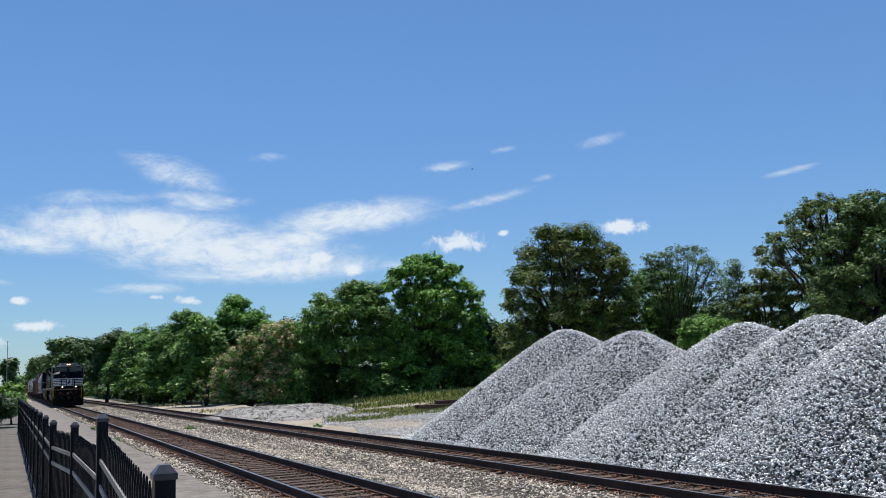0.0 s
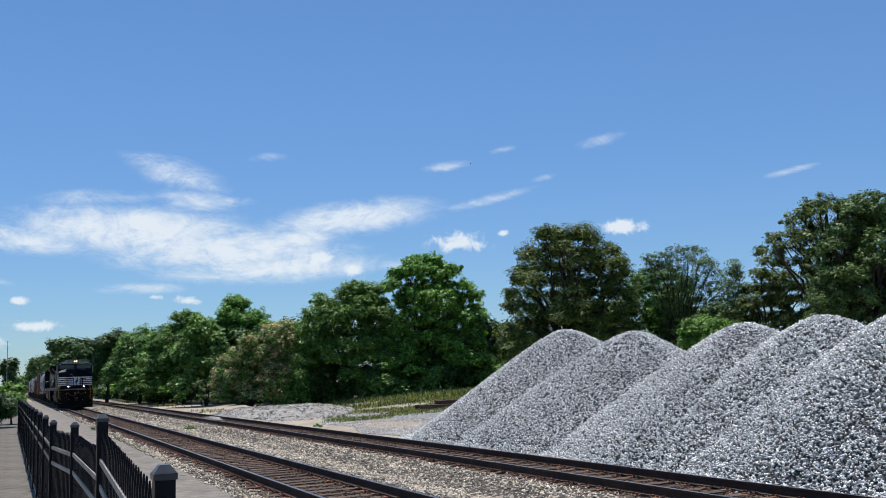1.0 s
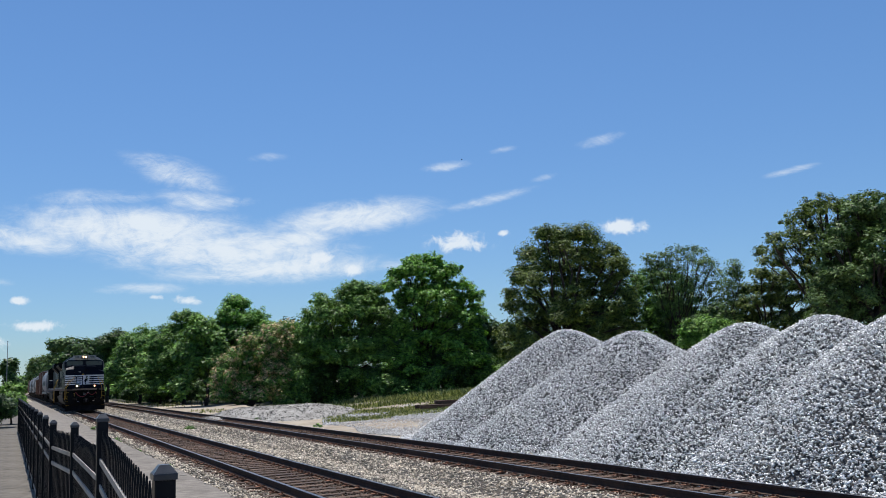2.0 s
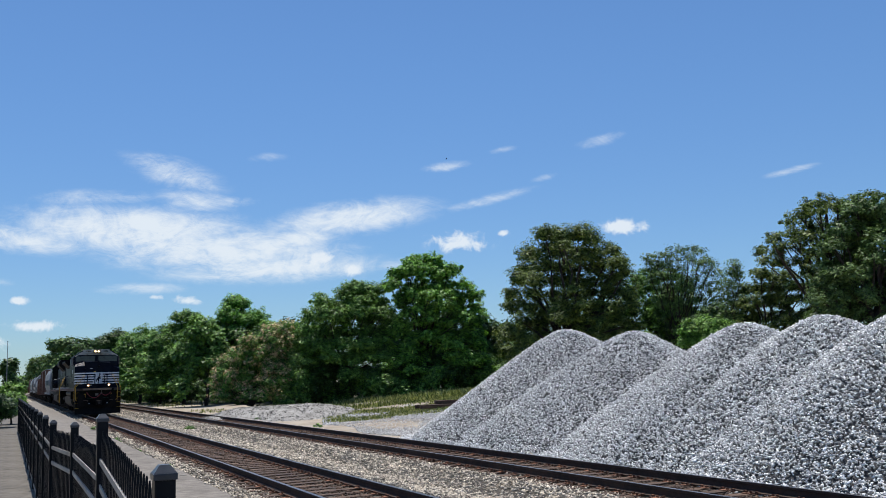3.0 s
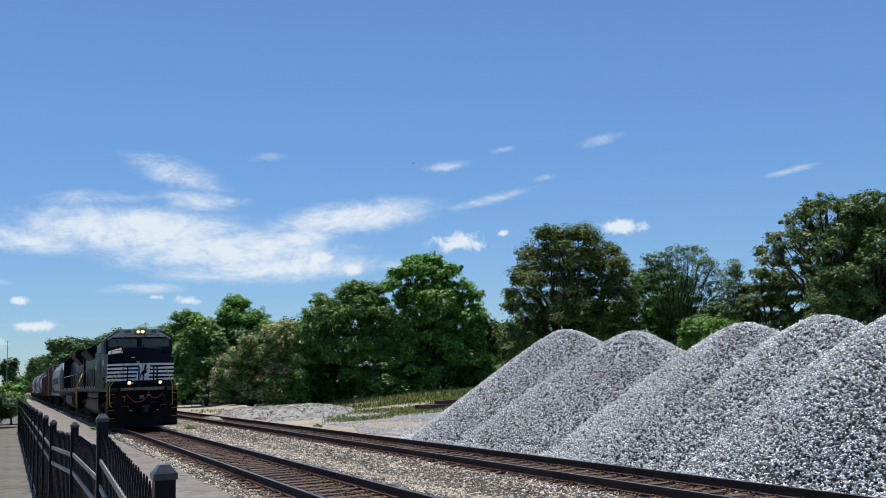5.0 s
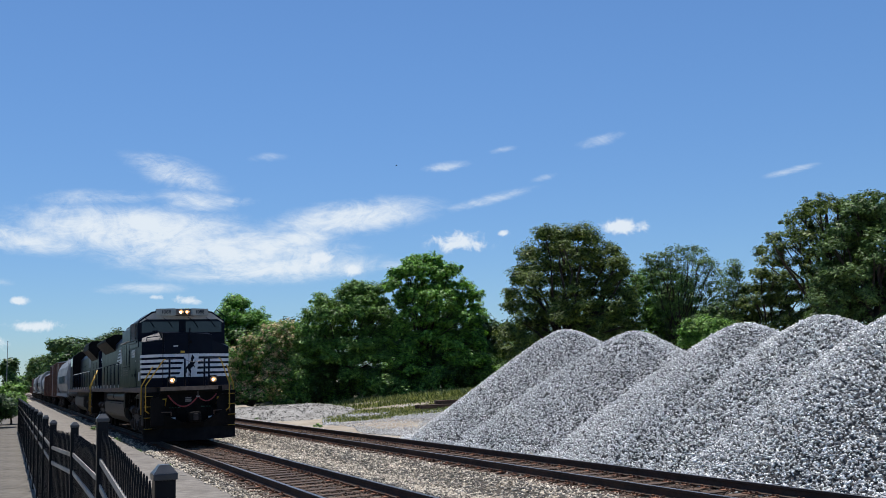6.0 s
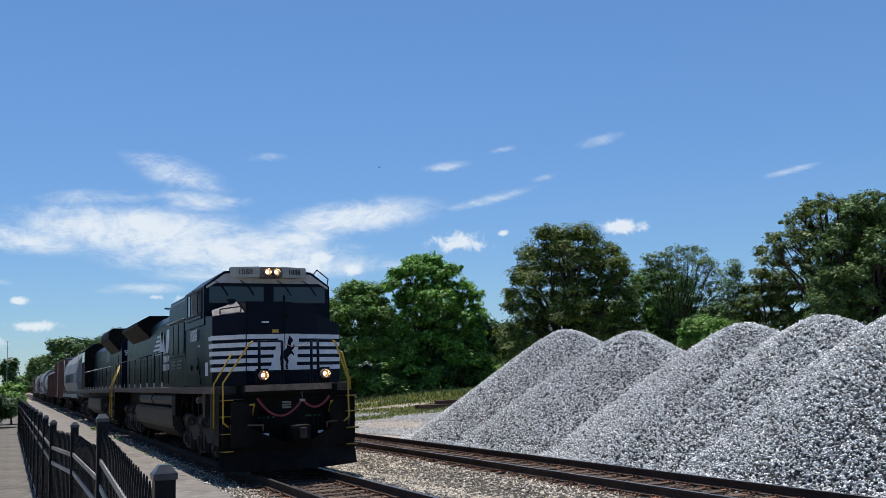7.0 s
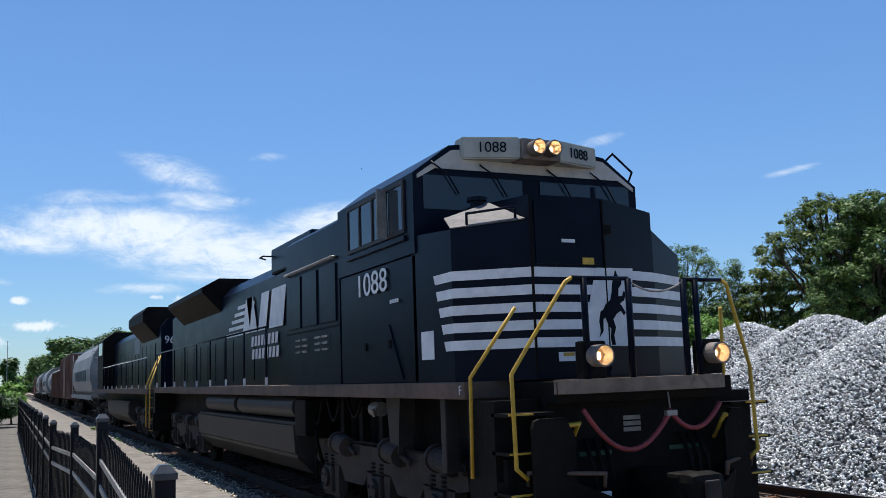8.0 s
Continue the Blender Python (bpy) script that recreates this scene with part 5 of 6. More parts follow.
        for y0, y1, z0, z1 in ((0.42, 2.38, 3.56, 3.61), (0.42, 2.38, 4.13, 4.18), (0.42, 0.47, 3.61, 4.13), (2.33, 2.38, 3.61, 4.13), (0.98, 1.03, 3.61, 4.13), (1.42, 1.46, 3.61, 4.13), (1.88, 1.92, 3.61, 4.13)):
            add_box(win, frame_x - 0.02, frame_x + 0.02, y0, y1, z0, z1)
        frame_ob = part("side_window", win, M_TANK, cab, "sliding side window in a dark grey frame")
        part("pane", box(min(frame_x - 0.004, frame_x + 0.004), frame_x + 0.005, 0.45, 2.35, 3.59, 4.15), M_GLASS, frame_ob)
        part("wind_wing", box(frame_x + s * 0.02 - 0.012, frame_x + s * 0.02 + 0.10, 0.93, 0.96, 3.58, 4.16) if s > 0 else box(frame_x - 0.14, frame_x - 0.02, 0.93, 0.96, 3.58, 4.16), M_STEEL, frame_ob)
        part("arm_rest", box(frame_x - 0.03, frame_x + 0.03, 0.4, 2.4, 3.47, 3.53, 0.01), M_BLACK, cab)
    hand_rail(cab, [(1.15, 0.35, 4.50), (1.22, 0.2, 4.62), (1.5, 0.2, 4.40), (1.52, 0.35, 4.24)], 0.014, name="roof_grab")
    # headlight and number boards
    house = part("headlight_box", box(-0.26, 0.26, -0.10, 0.3, 4.385, 4.64, 0.03), M_BEZEL, cab, "rusty brown headlight housing")
    for s in (-1, 1):
        lamp(house, s * 0.105, -0.10, 4.51, 0.080, M_LAMP)
        bm = prism([(s * 0.26, -0.08), (s * 0.92, 0.12), (s * 0.92, 0.32), (s * 0.26, 0.32)], "z", 4.39, 4.65)
        bmesh.ops.bevel(bm, geom=bm.edges[:], offset=0.018, segments=2, affect="EDGES")
        board = part("number_board", bm, M_BOARD, cab, "dull grey number board with dark figures")
        angle = math.degrees(math.atan2(0.20, 0.66)) * s
        c = Vector((s * 0.59, 0.015, 4.52))
        lettering("number", "1088", 0.175, Matrix.Translation(c) @ pose(0, -0.004, 0, 90, 0, angle), M_BLACK, board)
    # big road number on the cab side and a small one below
    for s in (-1, 1):
        turn = pose(s * 1.5235, 1.56, 3.09, 90, 0, -90 if s < 0 else 90)
        lettering("road_number", "1088", 0.56, turn @ Matrix.Diagonal((0.98, 0.72, 1, 1)), M_WHITE, cab)
        for k in range(5):
            part("small_mark", plate([(s * 1.523, 0.94 - 0.055 * k, 2.80), (s * 1.523, 0.90 - 0.055 * k, 2.80), (s * 1.523, 0.90 - 0.055 * k, 2.845), (s * 1.523, 0.94 - 0.055 * k, 2.845)], 0.004 * -s), M_WHITE, cab)
        # doors and seams of the lower cab side
        part("locker_door", plate([(s * 1.502, 2.72, 1.93), (s * 1.502, 0.62, 1.93), (s * 1.502, 1.02, 2.56), (s * 1.502, 2.72, 2.56)], 0.014 * -s), M_BLACK, cab)
        for y in (0.95, 1.75):
            part("latch", box(s * 1.525 - 0.012, s * 1.525 + 0.012, y, y + 0.06, 2.28, 2.38), M_SOOT, cab)

    lettering("end_mark", "F", 0.13, pose(-1.534, -0.86, 1.795, 90, 0, -90), M_WHITE, loco)
    # electrical cabinet behind the cab, long hood, dynamic brake and radiator wings
    bm = prism([(-1.50, 1.88), (-1.50, 4.10), (-1.38, 4.19), (1.38, 4.19), (1.50, 4.10), (1.50, 1.88)], "y", 2.83, 5.5)
    part("cabinet", bm, M_BLACK, loco)
    for s in (-1, 1):
        hand_rail(loco, [(s * 1.50, 2.95, 3.62), (s * 1.56, 2.95, 3.62), (s * 1.56, 5.4, 3.62), (s * 1.50, 5.4, 3.62)], 0.016, M_STEEL)
        part("cabinet_seam", box(s * 1.502 - 0.006, s * 1.502 + 0.006, 2.86, 5.48, 2.66, 2.685), M_SOOT, loco)
    for s in (-1, 1):
        for y in (2.95, 3.82, 4.66):
            part("cabinet_door", box(s * 1.506 - 0.016, s * 1.506 + 0.016, y, y + 0.72, 2.74, 3.54, 0.008), M_BLACK, loco)
        for y in (3.35, 4.35):
            for z in (2.36, 2.45, 2.54):
                for dy in (0, 0.34):
                    part("louvre", box(s * 1.51 - 0.015, s * 1.51 + 0.015, y + dy, y + dy + 0.24, z, z + 0.03), M_STEEL, loco)
    upper = part("upper_housing", box(-1.08, 1.08, 5.5, 8.1, 3.95, 4.44, 0.04), M_BLACK, loco)
    hand_rail(upper, [(-1.08, 8.0, 4.3), (-1.22, 8.15, 4.32), (-1.22, 8.4, 4.32), (-1.08, 8.5, 4.3)], 0.015, name="lifting_lug")
    hood = part("long_hood", prism([(-1.05, 1.88), (-1.05, 3.92), (-0.82, 4.18), (0.82, 4.18), (1.05, 3.92), (1.05, 1.88)], "y", 5.5, 20.2), M_BLACK, loco)
    for s in (-1, 1):
        for k in range(11):
            y = 8.6 + 0.98 * k
            part("hood_door", box(s * 1.055 - 0.012, s * 1.055 + 0.012, y, y + 0.90, 1.98, 2.90, 0.006), M_BLACK, hood)
        # big white emblem strokes and stripes, plain shapes
        for k in range(5):
            z = 2.95 + 0.14 * k
            part("hood_stripe", box(s * 1.074 - 0.006, s * 1.074 + 0.006, 10.2 - 0.18 * k, 12.2 - 0.3 * k, z, z + 0.075), M_WHITE, hood, "white hood stripe")
        for y0, y1, lean in ((9.9, 10.5, 0.3), (9.25, 9.8, -0.35), (8.55, 9.15, 0.3), (7.3, 8.3, 0.25)):
            bm = plate([(s * 1.076, y1, 2.95), (s * 1.076, y0, 2.95), (s * 1.076, y0 - lean, 3.68), (s * 1.076, y1 - lean, 3.68)], 0.005 * -s)
            part("hood_emblem", bm, M_WHITE, hood, "white emblem stroke")
        for row, z in enumerate((2.66, 2.40)):
            for k in range(8):
                y = 9.75 - 0.27 * k - 0.06 * row
                part("letter_bar", plate([(s * 1.076, y, z), (s * 1.076, y - 0.17, z), (s * 1.076, y - 0.22, z + 0.20), (s * 1.076, y - 0.05, z + 0.20)], 0.004 * -s), M_WHITE, hood)
    bm = bmesh.new()
    add_prism(bm, [(-1.05, 3.62), (-1.50, 4.08), (-1.50, 4.20), (-1.1, 4.42), (1.1, 4.42), (1.50, 4.20), (1.50, 4.08), (1.05, 3.62)], "y", 12.9, 18.1)
    part("radiator_housing", bm, M_SOOT, loco, "flared radiator housing")
    for y in (7.8, 9.2, 10.6):
        bm = add_rod(bmesh.new(), (0, y, 4.0), (0, y, 4.2), 0.6, 24)
        part("roof_fan", bm, M_BLACK, hood)
    part("exhaust", box(-0.4, 0.4, 11.6, 12.5, 4.0, 4.32, 0.05), M_SOOT, hood)
    part("rear_end", box(-1.5, 1.5, 20.6, 21.0, 1.1, 1.88), M_SOOT, loco)

    # walkway handrails with stanchions
    for s in (-1, 1):
        hand_rail(loco, [(s * 1.49, 6.75, 2.90), (s * 1.49, 20.5, 2.90)], 0.018)
        for k in range(9):
            y = 6.9 + 1.68 * k
            hand_rail(loco, [(s * 1.49, y, 1.88), (s * 1.49, y, 2.90)], 0.018, name="stanchion")
            part("stanchion_foot", box(s * 1.49 - 0.02, s * 1.49 + 0.02, y - 0.02, y + 0.02, 1.88, 2.02), M_WHITE, loco)

    # fuel tank and air reservoirs
    tank = [(-1.02, 0.42), (-1.38, 0.75), (-1.42, 1.28), (-1.0, 1.34), (1.0, 1.34), (1.42, 1.28), (1.38, 0.75), (1.02, 0.42)]
    bm = prism(tank, "y", 5.45, 13.9)
    bmesh.ops.bevel(bm, geom=bm.edges[:], offset=0.05, segments=2, affect="EDGES")
    part("fuel_tank", bm, M_TANK, loco, "dusty black fuel tank")
    for s in (-1, 1):
        for y0, y1 in ((5.6, 9.6), (9.9, 12.9)):
            bm = add_rod(bmesh.new(), (s * 1.22, y0, 1.52), (s * 1.22, y1, 1.52), 0.19, 18)
            part("air_reservoir", bm, M_TANK, loco, smooth=False)
        part("equipment_box", box(s * 1.25 - 0.2, s * 1.25 + 0.2, 4.7, 5.3, 1.1, 1.65, 0.03), M_SOOT, loco)
        part("sand_pipe", rods([Vector((s * 1.25, 4.9, 1.6)), Vector((s * 1.3, 4.6, 1.0)), Vector((s * 1.0, 4.9, 0.25))], 0.03), M_SOOT, loco)
        bm = add_prism(bmesh.new(), [(1.36, 1.70), (1.82, 1.70), (1.74, 1.30), (1.70, 1.02), (1.44, 1.02), (1.42, 1.30)], "x", s * 1.16 - 0.10, s * 1.16 + 0.10)
        part("blower_duct", bm, M_TANK, loco, "dusty grey blower duct")
        part("end_post", box(s * 1.36 - 0.08, s * 1.36 + 0.08, -0.30, -0.18, 0.95, 1.71, 0.015), M_TANK, loco)
        for y in (2.35, 3.1, 3.9):
            part("hanger", box(s * 1.05 - 0.06, s * 1.05 + 0.06, y, y + 0.14, 1.05, 1.71, 0.01), M_SOOT, loco)
        for y, drop in ((2.6, 0.25), (3.5, 0.32), (4.3, 0.4)):
            pts = [Vector((s * 1.30, y + 0.55 * k / 6, 1.68 - drop * (1 - (k / 3 - 1) ** 2))) for k in range(7)]
            part("cable", rods(pts, 0.022, 6), M_SOOT, loco, smooth=True)
        bm = add_rod(bmesh.new(), (s * 1.22, 2.05, 1.55), (s * 1.22, 2.35, 1.55), 0.09, 12)
        add_rod(bm, (s * 1.22, 2.10, 1.55), (s * 1.34, 2.10, 1.50), 0.05, 10)
        part("air_valve", bm, M_STEEL, loco, "worn bright air valve")
    bogie(loco, (0.55, 2.45, 4.45))
    bogie(loco, (14.95, 16.85, 18.85))

    # front platform, steps, plow, coupler, hoses
    part("front_platform", box(-1.02, 1.02, -1.82, -0.95, 1.66, 1.86, 0.01), M_SOOT, loco)
    part("anticlimber", prism([(-1.03, -1.78), (-0.98, -1.92), (-0.88, -1.97), (0.72, -1.97), (0.84, -1.93), (0.90, -1.78)], "z", 1.745, 1.875), M_CLIMBER, loco, "worn rusty anticlimber bar")
    part("pilot_plate", prism([(-1.46, 0.55), (-1.46, 1.18), (-1.08, 1.22), (-1.02, 1.74), (1.02, 1.74), (1.08, 1.22), (1.46, 1.18), (1.46, 0.55)], "y", -1.62, -1.54), M_SOOT, loco)
    bm = bmesh.new()
    plan = [(-1.52, -1.50), (-0.9, -1.90), (-0.35, -2.12), (0.35, -2.12), (0.9, -1.90), (1.52, -1.50)]
    lo = [bm.verts.new((x, y - 0.10, 0.10)) for x, y in plan]
    mid = [bm.verts.new((x, y + 0.04, 0.50)) for x, y in plan]
    hi = [bm.verts.new((x, y - 0.02, z)) for (x, y), z in zip(plan, (0.98, 0.96, 0.70, 0.70, 0.96, 0.98))]
    back = [bm.verts.new((v.co.x * 0.98, v.co.y + 0.07, v.co.z)) for v in lo + mid + hi]
    for rows in ((lo, mid), (mid, hi)):
        for i in range(5):
            bm.faces.new((rows[0][i], rows[0][i + 1], rows[1][i + 1], rows[1][i]))
    for i in range(5):
        bm.faces.new((back[i + 1], back[i], back[6 + i], back[7 + i]))
        bm.faces.new((back[7 + i], back[6 + i], back[12 + i], back[13 + i]))
        bm.faces.new((hi[i], hi[i + 1], back[13 + i], back[12 + i]))
        bm.faces.new((lo[i + 1], lo[i], back[i], back[i + 1]))
    plow = part("snow_plow", bm, M_SOOT, loco)
    for s in (-1, 1):
        hand_rail(plow, [(s * 0.7, -2.02, 0.92), (s * 0.7, -2.04, 1.04), (s * 1.3, -1.72, 1.06), (s * 1.3, -1.70, 0.94)], 0.018, M_DUST, "uncoupling_lever")
    bm = box(-0.16, 0.16, -2.45, -1.6, 0.72, 1.02, 0.04)
    add_box(bm, -0.19, 0.19, -2.60, -2.35, 0.70, 1.04, 0.09)
    part("coupler", bm, M_SOOT, loco)
    bm = box(-0.08, 0.08, -2.645, -2.6, 0.76, 0.98, 0.02)
    part("coupler_knuckle", bm, M_BOGIE, loco, "worn bright coupler knuckle")
    for s in (-1, 1):
        # shields before the steps, dim green marker strips
        a, b = (0.90, 1.34) if s < 0 else (0.82, 1.12)
        bm = prism([(s * a, 0.60), (s * a, 1.36), (s * (a + 0.10), 1.54), (s * (b - 0.07), 1.54), (s * (b - 0.02), 1.52), (s * b, 1.46), (s * b, 0.60)], "y", -1.90, -1.85)
        part("step_shield", bm, M_SOOT, loco)
        part("marker_strip", box(s * 0.52 - 0.18, s * 0.52 + 0.18, -1.645, -1.625, 1.16, 1.20), M_MARKER, loco, "dim green reflective strip")
        # step wells, treads and handrails
        well = part("step_well", box(s * 1.26 - 0.26, s * 1.26 + 0.26, -1.52, -0.98, 0.62, 1.70), M_SOOT, loco)
        for z in (0.50, 0.86, 1.22, 1.56):
            tread = part("step", box(s * 1.28 - 0.24, s * 1.28 + 0.24, -1.78, -1.46, z, z + 0.03), M_SOOT, loco)
            part("step_edge", box(s * 1.37 - 0.15, s * 1.37 + 0.10, -1.80, -1.782, z + 0.012, z + 0.03), M_YELLOW, tread, "yellow step edge")
        hand_rail(loco, [(s * 1.55, -1.10, 0.98), (s * 1.55, -1.13, 1.92), (s * 1.24, -1.50, 2.56)], 0.019, M_YELLOW, label="yellow step handrail")
        wide = 1.50 if s < 0 else 1.26
        hand_rail(loco, [(s * (wide - 0.12), -1.84, 1.02), (s * wide, -1.86, 1.12), (s * wide, -1.84, 1.94), (s * 0.95, -1.93, 2.76), (s * 0.88, -1.93, 2.80)], 0.019, M_YELLOW, label="yellow step handrail")
        hand_rail(loco, [(s * 0.88, -1.93, 2.80), (s * (0.25 if s < 0 else 0.40), -1.93, 2.80)], 0.020)
        for x in ((0.25, 0.75) if s < 0 else (0.40, 0.55)):
            hand_rail(loco, [(s * x, -1.93, 1.87), (s * x, -1.93, 2.80)], 0.032, name="stanchion")
        bracket = part("ditch_light", box(s * 0.68 - 0.13, s * 0.68 + 0.13, -1.95, -1.82, 1.88, 2.22, 0.02), M_SOOT, loco)
        lamp(bracket, s * 0.68, -1.96, 2.08, 0.088, M_DITCH, "bezel")
        hand_rail(loco, [(s * 1.1, -1.66, 1.2), (s * 1.1, -1.85, 1.45), (s * 0.85, -1.88, 1.48), (s * 0.85, -1.70, 1.25)], 0.018, M_YELLOW, "grab_iron", "yellow grab iron")
        for k in range(3):
            bm = bmesh.new()
            pts = [Vector((s * (0.45 + 0.1 * k), -1.66, 1.32)), Vector((s * (0.47 + 0.1 * k), -1.80, 1.10)), Vector((s * (0.45 + 0.1 * k), -1.84, 0.80))]
            part("brake_hose", rods(pts, 0.022, 7), M_SOOT, loco, smooth=True)
        part("hose_tag", box(s * 0.6 - 0.06, s * 0.6 + 0.06, -1.89, -1.86, 0.80, 0.86), M_WHITE, loco)
    # red jumper cable hung in two bights
    pts = []
    for k in range(13):
        f = k / 12
        pts.append(Vector((-0.78 + 0.98 * f, -1.86, 1.60 - 0.36 * (1 - (2 * f - 1) ** 2) - 0.06 * f)))
    for k in range(1, 11):
        f = k / 10
        pts.append(Vector((0.20 + 0.62 * f, -1.86, 1.54 - 0.20 * (1 - (2 * f - 1) ** 2) + 0.06 * f)))
    part("jumper_cable", rods(pts, 0.024, 8), M_HOSE, loco, "red cable hung across the front", smooth=True)
    part("cable_clip", box(0.14, 0.26, -1.90, -1.85, 1.50, 1.55), M_STEEL, loco)
    hand_rail(loco, [(0.2, -1.87, 1.55), (0.2, -1.85, 1.72)], 0.008, M_STEEL, "chain")
    pts = [Vector((-0.25 + 0.081 * k, -1.93, 2.78 - 0.10 * (1 - ((k - 4) / 4) ** 2))) for k in range(9)]
    part("safety_chain", rods(pts, 0.010, 6), M_STEEL, loco)
    for k in range(3):
        part("data_plate", box(-0.18, 0.02, -1.635, -1.625, 1.36 + 0.055 * k, 1.40 + 0.055 * k), M_STEEL, loco)
    return loco


lead = make_lead_locomotive()


def make_second_locomotive():
    """A second unit coupled behind, running with its long hood forward."""
    loco = empty("locomotive", "black diesel locomotive running long hood first behind the leader", "locomotive", pose(TRACK, 108.73 + 22.3, 0))
    part("side_sill", box(-1.53, 1.53, 0.0, 21.2, 1.66, 1.84, 0.015), M_DUST, loco, "dusty brown side sill")
    part("underframe", box(-0.9, 0.9, -0.6, 21.6, 1.0, 1.68), M_SOOT, loco)
    hood = part("long_hood", prism([(-1.0, 1.84), (-1.0, 3.9), (-0.75, 4.2), (0.75, 4.2), (1.0, 3.9), (1.0, 1.84)], "y", 0.7, 16.4), M_BLACK, loco)
    bm = bmesh.new()
    add_prism(bm, [(-1.0, 3.55), (-1.52, 4.12), (-1.52, 4.42), (-1.35, 4.62), (1.35, 4.62), (1.52, 4.42), (1.52, 4.12), (1.0, 3.55)], "y", 1.4, 5.6)
    wings = part("radiator_housing", bm, M_SOOT, loco, "tall flared radiator wings")
    lettering("road_number", "96", 0.36, pose(-0.72, 0.694, 3.45, 90, 0, 0), M_WHITE, hood)
    for s in (-1, 1):
        for k in range(12):
            y = 2.0 + 1.15 * k
            part("hood_door", box(s * 1.008 - 0.012, s * 1.008 + 0.012, y, y + 1.05, 1.95, 3.4, 0.006), M_BLACK, hood)
        hand_rail(loco, [(s * 1.49, 0.6, 2.86), (s * 1.49, 16.3, 2.86)], 0.018, M_WHITE)
        for k in range(9):
            hand_rail(loco, [(s * 1.49, 0.7 + 1.9 * k, 1.84), (s * 1.49, 0.7 + 1.9 * k, 2.86)], 0.016, name="stanchion")
            part("stanchion_foot", box(s * 1.49 - 0.02, s * 1.49 + 0.02, 0.68 + 1.9 * k, 0.72 + 1.9 * k, 1.84, 1.97), M_WHITE, loco)
        for y in (-0.42, 0.42):
            hand_rail(loco, [(s * 1.5, y, 0.6), (s * 1.5, y, 1.95), (s * 1.1, 0.3 + y * 0.5, 2.9)], 0.022, M_YELLOW, label="yellow step handrail")
        for z in (0.5, 0.86, 1.22, 1.54):
            tread = part("step", box(s * 1.28 - 0.24, s * 1.28 + 0.24, -0.4, 0.0, z, z + 0.03), M_SOOT, loco)
            part("step_edge", box(s * 1.28 - 0.24, s * 1.28 + 0.24, -0.42, -0.402, z, z + 0.03), M_YELLOW, tread)
        part("white_panel", box(s * 1.012 - 0.012, s * 1.012 + 0.012, 6.3, 7.9, 3.2, 3.8), M_LIGHTGREY, hood)
    cab = part("cab", prism([(-1.52, 1.84), (-1.52, 4.2), (-1.0, 4.58), (1.0, 4.58), (1.52, 4.2), (1.52, 1.84)], "y", 16.4, 19.4), M_SOOT, loco)
    for s in (-1, 1):
        part("side_window", box(s * 1.525 - 0.008, s * 1.525 + 0.008, 16.8, 18.8, 3.5, 4.1), M_GLASS, cab)
    part("nose", prism([(-1.4, 1.84), (-1.4, 3.3), (-0.9, 3.6), (0.9, 3.6), (1.4, 3.3), (1.4, 1.84)], "y", 19.4, 20.7), M_BLACK, loco)
    bm = prism([(-1.0, 0.42), (-1.42, 0.8), (-1.42, 1.36), (1.42, 1.36), (1.42, 0.8), (1.0, 0.42)], "y", 6.2, 14.6)
    bmesh.ops.bevel(bm, geom=bm.edges[:], offset=0.05, segments=2, affect="EDGES")
    part("fuel_tank", bm, M_TANK, loco, "dusty black fuel tank")
    part("end_plate", box(-1.4, 1.4, -0.5, -0.4, 0.5, 1.66), M_SOOT, loco)
    part("coupler", box(-0.15, 0.15, -1.1, -0.4, 0.72, 1.02, 0.04), M_SOOT, loco)
    bogie(loco, (1.4, 3.3, 5.2))
    bogie(loco, (15.6, 17.5, 19.4))
    return loco


second = make_second_locomotive()


def wagon_base(name, label, start, length, category="wagon"):
    car = empty(name, label, category, pose(TRACK, 108.73 + start, 0), "wagons of the freight train")
    part("centre_sill", box(-0.35, 0.35, 0.2, length - 0.2, 0.8, 1.15), M_SOOT, car)
    for y in (0.0, length):
        bm = box(-0.13, 0.13, y - 0.45, y + 0.45, 0.75, 1.0, 0.03)
        part("coupler", bm, M_SOOT, car)
    for c in (1.9, length - 1.9):
        bogie(car, (c - 0.85, c + 0.85), 1.0, 0.45)
    return car


